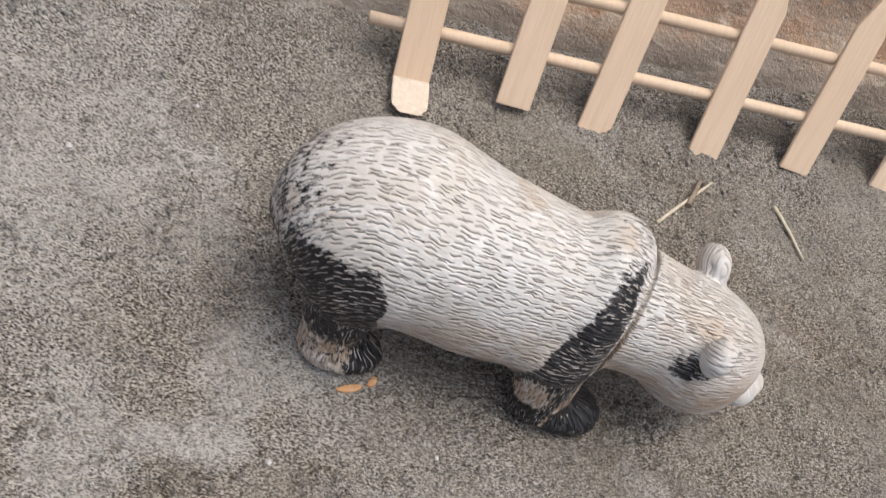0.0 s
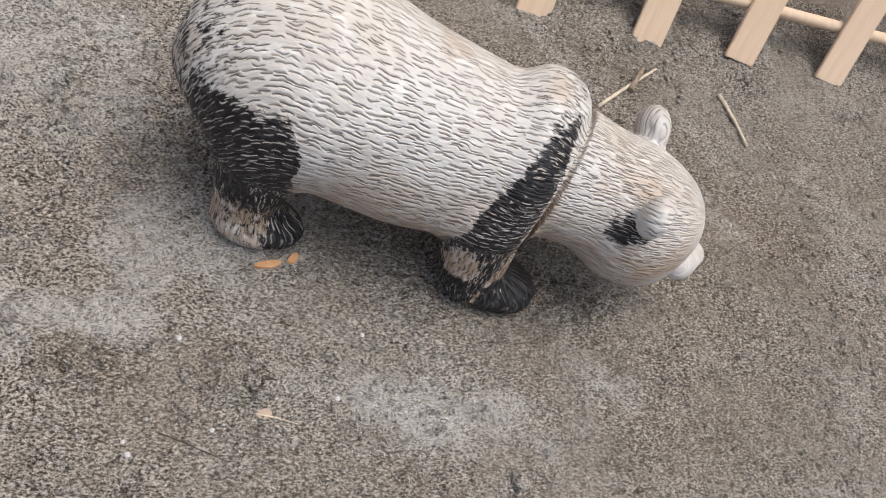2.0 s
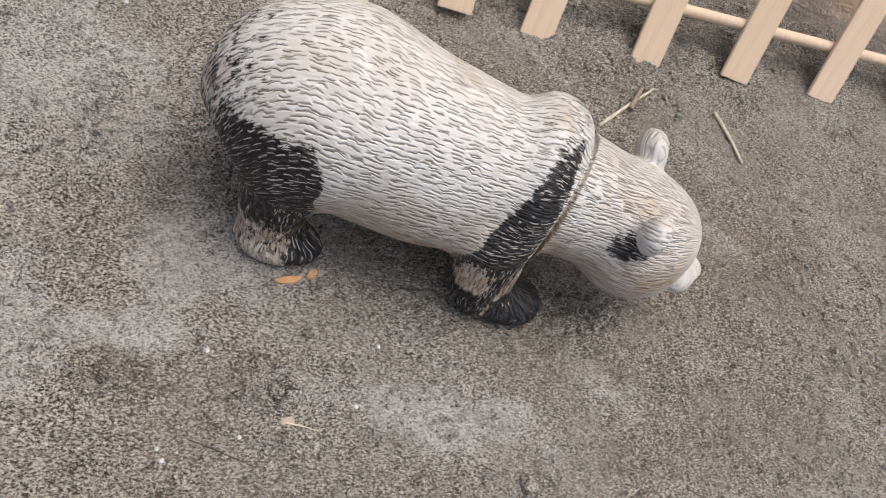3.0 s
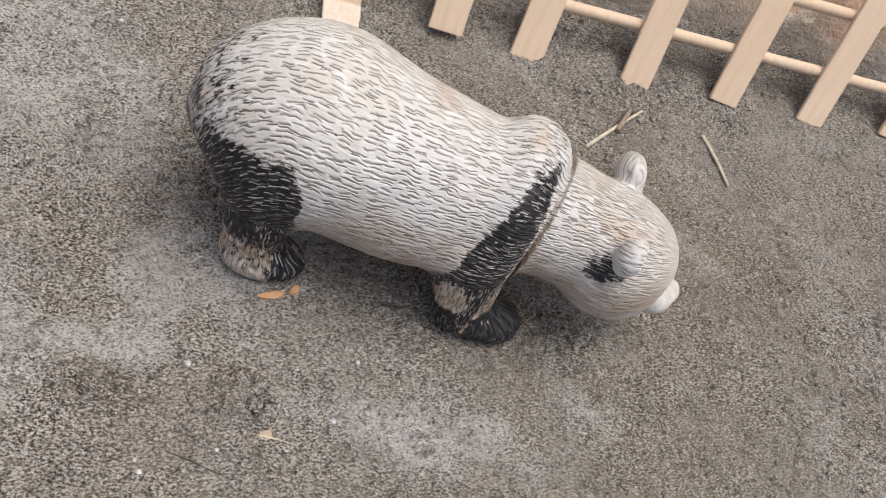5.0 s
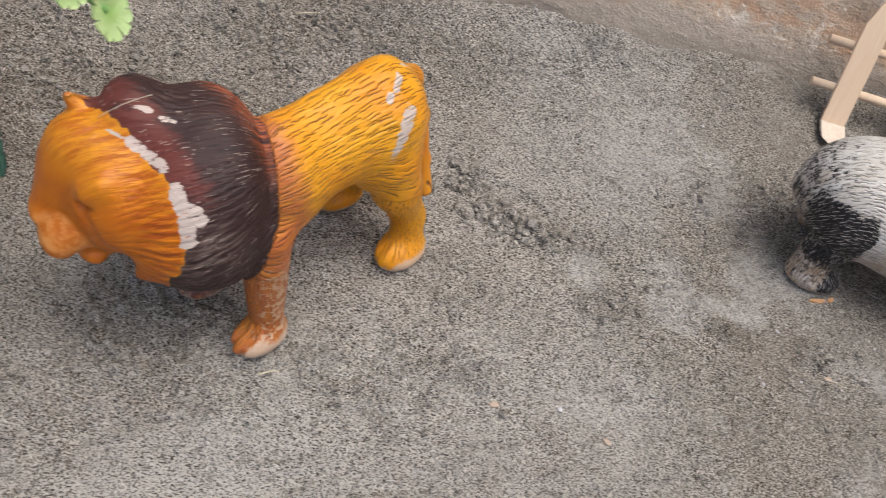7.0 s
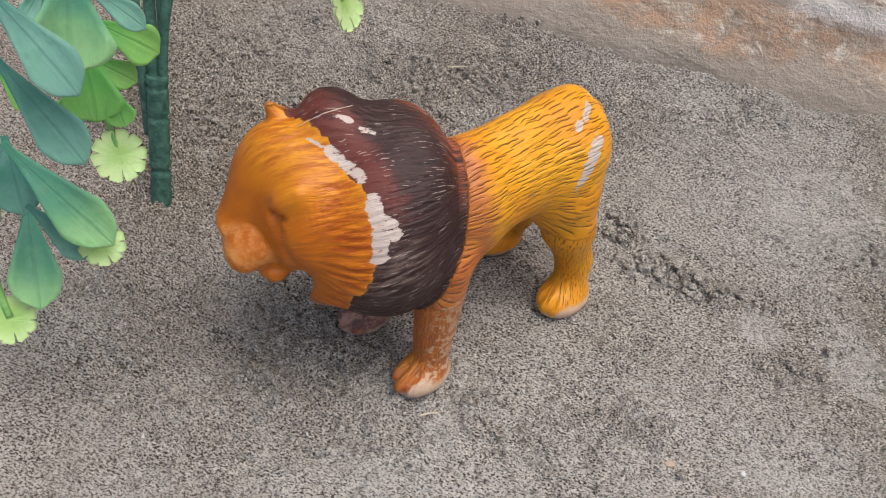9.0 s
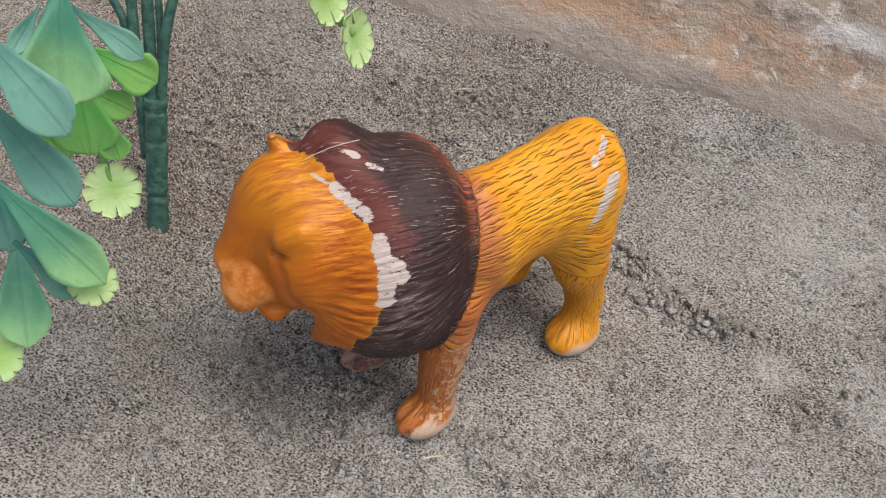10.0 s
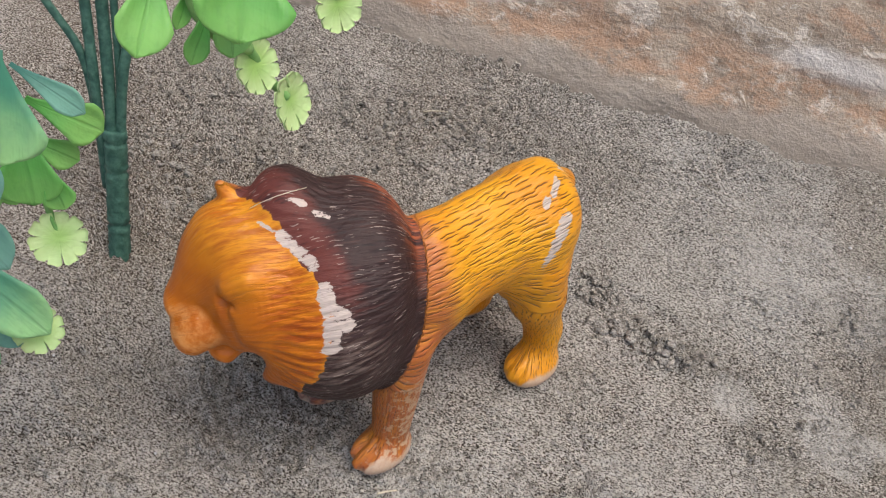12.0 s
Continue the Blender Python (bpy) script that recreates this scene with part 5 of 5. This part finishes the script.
for k, (x, y, r) in enumerate([(-0.0376, -0.0045, 0.0013), (0.0250, 0.0423, 0.0008), (-0.0243, 0.1060, 0.0010), (0.0560, 0.0460, 0.0007),
                               (-0.0010, 0.1230, 0.0009), (-0.0794, -0.0080, 0.0007), (0.0320, 0.0270, 0.0007), (0.0200, 0.0220, 0.0008), (0.0520, 0.0340, 0.0008),
                               (0.0190, 0.0240, 0.0006), (-0.1670, -0.0290, 0.0006), (-0.2010, -0.0170, 0.0006), (-0.1720, -0.0480, 0.0008), (0.0050, 0.1120, 0.0007), (0.0160, 0.0630, 0.0006)]):
    r *= 0.62
    ob = pebble_mesh("pebble", r, 0.75, QUARTZ, k)
    ob.location = (x, y, on_ground(x, y) + r * 0.35)
    tagged(ob, "tiny white quartz pebble on the sand", "pebble", "white pebbles")
for k, (x, y, r) in enumerate([(-0.0520, -0.0100, 0.0014), (0.0840, 0.0210, 0.0018)]):
    ob = pebble_mesh("pebble", r, 0.7, CLOD, 20 + k)
    ob.location = (x, y, on_ground(x, y) + r * 0.4)
    tagged(ob, "small rounded grey-brown stone half sunk in sand", "pebble", "grey stones")


def flake(name, x, y, length, width, turn, material, label, seed):
    random.seed(seed)
    bm = bmesh.new()
    n = 9
    ring = []
    for i in range(n):
        a = 2 * math.pi * i / n
        k = random.uniform(0.75, 1.1)
        ring.append((math.cos(a) * length / 2 * k, math.sin(a) * width / 2 * k))
    lo = [bm.verts.new((a, b, 0.0)) for a, b in ring]
    hi = [bm.verts.new((a * 0.93, b * 0.93, 0.0005 + random.uniform(0, 0.0002))) for a, b in ring]
    bm.faces.new(lo[::-1])
    bm.faces.new(hi)
    for i in range(n):
        j = (i + 1) % n
        bm.faces.new((lo[i], lo[j], hi[j], hi[i]))
    ob = part(name, bm, material)
    ob.matrix_world = pose(x, y, on_ground(x, y) + 0.0001, random.uniform(-8, 8), random.uniform(-8, 8), turn)
    tagged(ob, label, "chip")


flake("wood_chip", 0.0385, 0.0582, 0.0062, 0.0016, 8, FLAKE, "thin orange wood shaving lying on sand", 1)
flake("wood_chip", 0.0428, 0.0600, 0.0026, 0.0019, 50, FLAKE, "small orange wood chip lying on sand", 2)
flake("clay_chip", 0.0400, 0.0300, 0.0032, 0.0022, 30, CLAY, "pale brown clay flake on the sand", 3)
flake("clay_chip", -0.0550, -0.0080, 0.0034, 0.0018, 15, CLAY, "pale brown clay flake on the sand", 4)
flake("clay_chip", -0.0240, -0.0100, 0.0026, 0.0016, -20, CLAY, "pale brown clay flake on the sand", 5)


def stick(name, a, b, r, material, label, bend=0.0, category="twig"):
    a = Vector((*a, on_ground(*a) + r * 0.9))
    b = Vector((*b, on_ground(*b) + r * 0.9))
    line = [a.lerp(b, t / 8) + Vector((0, 0, bend * math.sin(math.pi * t / 8))) for t in range(9)]
    ob = part(name, tube(bmesh.new(), line, [r * (1 - 0.05 * t) for t in range(9)], 7, 0.12), material)
    tagged(ob, label, category)


stick("straw", (0.149, 0.125), (0.1525, 0.108), 0.0006, STRAW, "short piece of pale dry straw on sand", 0.0004, "straw")
stick("twig", (0.1120, 0.1120), (0.1310, 0.1290), 0.0005, STRAW, "thin dry grass stalk lying on sand", 0.0006)
stick("twig", (0.1215, 0.1190), (0.1275, 0.1290), 0.0008, BARK, "short grey-brown twig lying on sand", 0.0008)
stick("twig", (-0.1520, 0.1185), (-0.1440, 0.1215), 0.0003, STRAW, "hair-thin straw on the crumbly sand", 0.0003)
stick("twig", (-0.1160, -0.0190), (-0.1120, -0.0160), 0.0003, STRAW, "hair-thin straw on the crumbly sand", 0.0003)


stick("straw", (0.0385, 0.0300), (0.0455, 0.0288), 0.00018, STRAW, "thin straw stuck to a clay flake", 0.0003, "straw")
stick("straw", (-0.1350, -0.0130), (-0.1335, -0.0170), 0.00018, STRAW, "hair-thin straw on the crumbly sand", 0.0003, "straw")
stick("hair", (0.0240, 0.0260), (0.0350, 0.0220), 0.00009, HAIR, "fine dark hair lying on the sand", 0.0002, "hair")


def clod(x, y, r, flat, turn, seed):
    """An angular lump of caked sand."""
    random.seed(seed)
    bm = bmesh.new()
    bmesh.ops.create_icosphere(bm, subdivisions=3, radius=r)
    cuts = [(Vector((random.uniform(-1, 1), random.uniform(-1, 1), random.uniform(-0.3, 1))).normalized(), random.uniform(0.55, 0.8) * r) for _ in range(9)]
    for v in bm.verts:
        for n, d in cuts:
            over = v.co.dot(n) - d
            if over > 0:
                v.co -= n * over * 0.9
        v.co *= 1 + 0.06 * noise.noise(v.co * (5 / r))
        v.co.z *= flat
        v.co.x *= 1.3
    for f in bm.faces:
        f.smooth = True
    ob = part("sand_clod", bm, CLOD)
    ob.matrix_world = pose(x, y, on_ground(x, y) + 0.25 * r * flat, random.uniform(-10, 10), random.uniform(-10, 10), turn)
    tagged(ob, "pale caked lump of sand on the scuffed ground", "clod", "sand clods")


CLODS = [(-0.0560, 0.0575, 0.0025, 0.50, 20), (-0.0570, 0.0503, 0.0020, 0.60, -30), (-0.0655, 0.0572, 0.0015, 0.7, 60), (-0.0615, 0.0533, 0.0013, 0.7, 10),
         (-0.0770, 0.0755, 0.0014, 0.8, 0), (-0.0500, 0.0492, 0.0013, 0.7, 40), (-0.0745, 0.0635, 0.0015, 0.6, 100), (-0.0280, 0.0342, 0.0015, 0.6, 30)]
for k, (x, y, r, flat, turn) in enumerate(CLODS):
    clod(x, y, r, flat, turn, 40 + k)


def build_crumbs():
    """Loose crumbs of sand, denser where the ground is churned."""
    rng = np.random.default_rng(7)
    n = 60000
    xs, ys = rng.uniform(-0.27, 0.235, n), rng.uniform(-0.045, 0.160, n)
    p = np.stack([xs, ys, np.zeros(n)], 1)
    churn = fbm(p, 26, 3, 5) + 0.7 * np.exp(-(((xs + 0.16) / 0.08) ** 2 + ((ys - 0.08) / 0.07) ** 2))
    keep = churn + 0.8 * rng.uniform(-1, 1, n) > 0.15
    xs, ys, churn = xs[keep], ys[keep], churn[keep]
    sizes = 0.00020 + (0.0003 + 0.0009 * np.clip(churn, 0, 1)) * rng.random(len(xs)) ** 6
    # coarse crumble round the scuffed hollow
    m = 300
    a = np.radians(rng.uniform(165, 315, m))
    d = 1.12 + 0.26 * rng.normal(size=m)
    xs = np.concatenate([xs, -0.057 + d * 0.020 * np.cos(a)])
    ys = np.concatenate([ys, 0.069 + d * 0.0155 * np.sin(a)])
    sizes = np.concatenate([sizes, 0.0004 + 0.0016 * rng.random(m) ** 3])
    zs = ground_height(xs, ys)
    base = np.array([(1, 0, 0), (-1, 0, 0), (0, 1, 0), (0, -1, 0), (0, 0, 1), (0, 0, -1), (0.6, 0.6, 0.5), (-0.6, -0.6, 0.5), (0.6, -0.6, 0.5), (-0.6, 0.6, 0.5)], float)
    tri = np.array([(4, 6, 9), (4, 9, 7), (4, 7, 8), (4, 8, 6), (0, 6, 8), (2, 9, 6), (1, 7, 9), (3, 8, 7), (0, 2, 6), (2, 1, 9), (1, 3, 7), (3, 0, 8), (0, 5, 2), (2, 5, 1), (1, 5, 3), (3, 5, 0)])
    k = len(xs)
    spin = rng.uniform(0, 6.28, k)
    c, s = np.cos(spin)[:, None], np.sin(spin)[:, None]
    q = base[None] * sizes[:, None, None] * rng.uniform(0.65, 1.3, (k, 10, 1)) * np.array([1, 1, 0.8])
    verts = np.stack([xs[:, None] + q[..., 0] * c - q[..., 1] * s, ys[:, None] + q[..., 0] * s + q[..., 1] * c, (zs + sizes * 0.25)[:, None] + q[..., 2]], -1)
    faces = tri[None] + (np.arange(k) * 10)[:, None, None]
    ob = new("sand_crumbs", from_arrays("sand_crumbs", verts.reshape(-1, 3), faces.reshape(-1, 3), CLOD, True))
    tagged(ob, "loose grey-brown crumbs of sand scattered on the ground", "sand", kind="stuff")


build_crumbs()
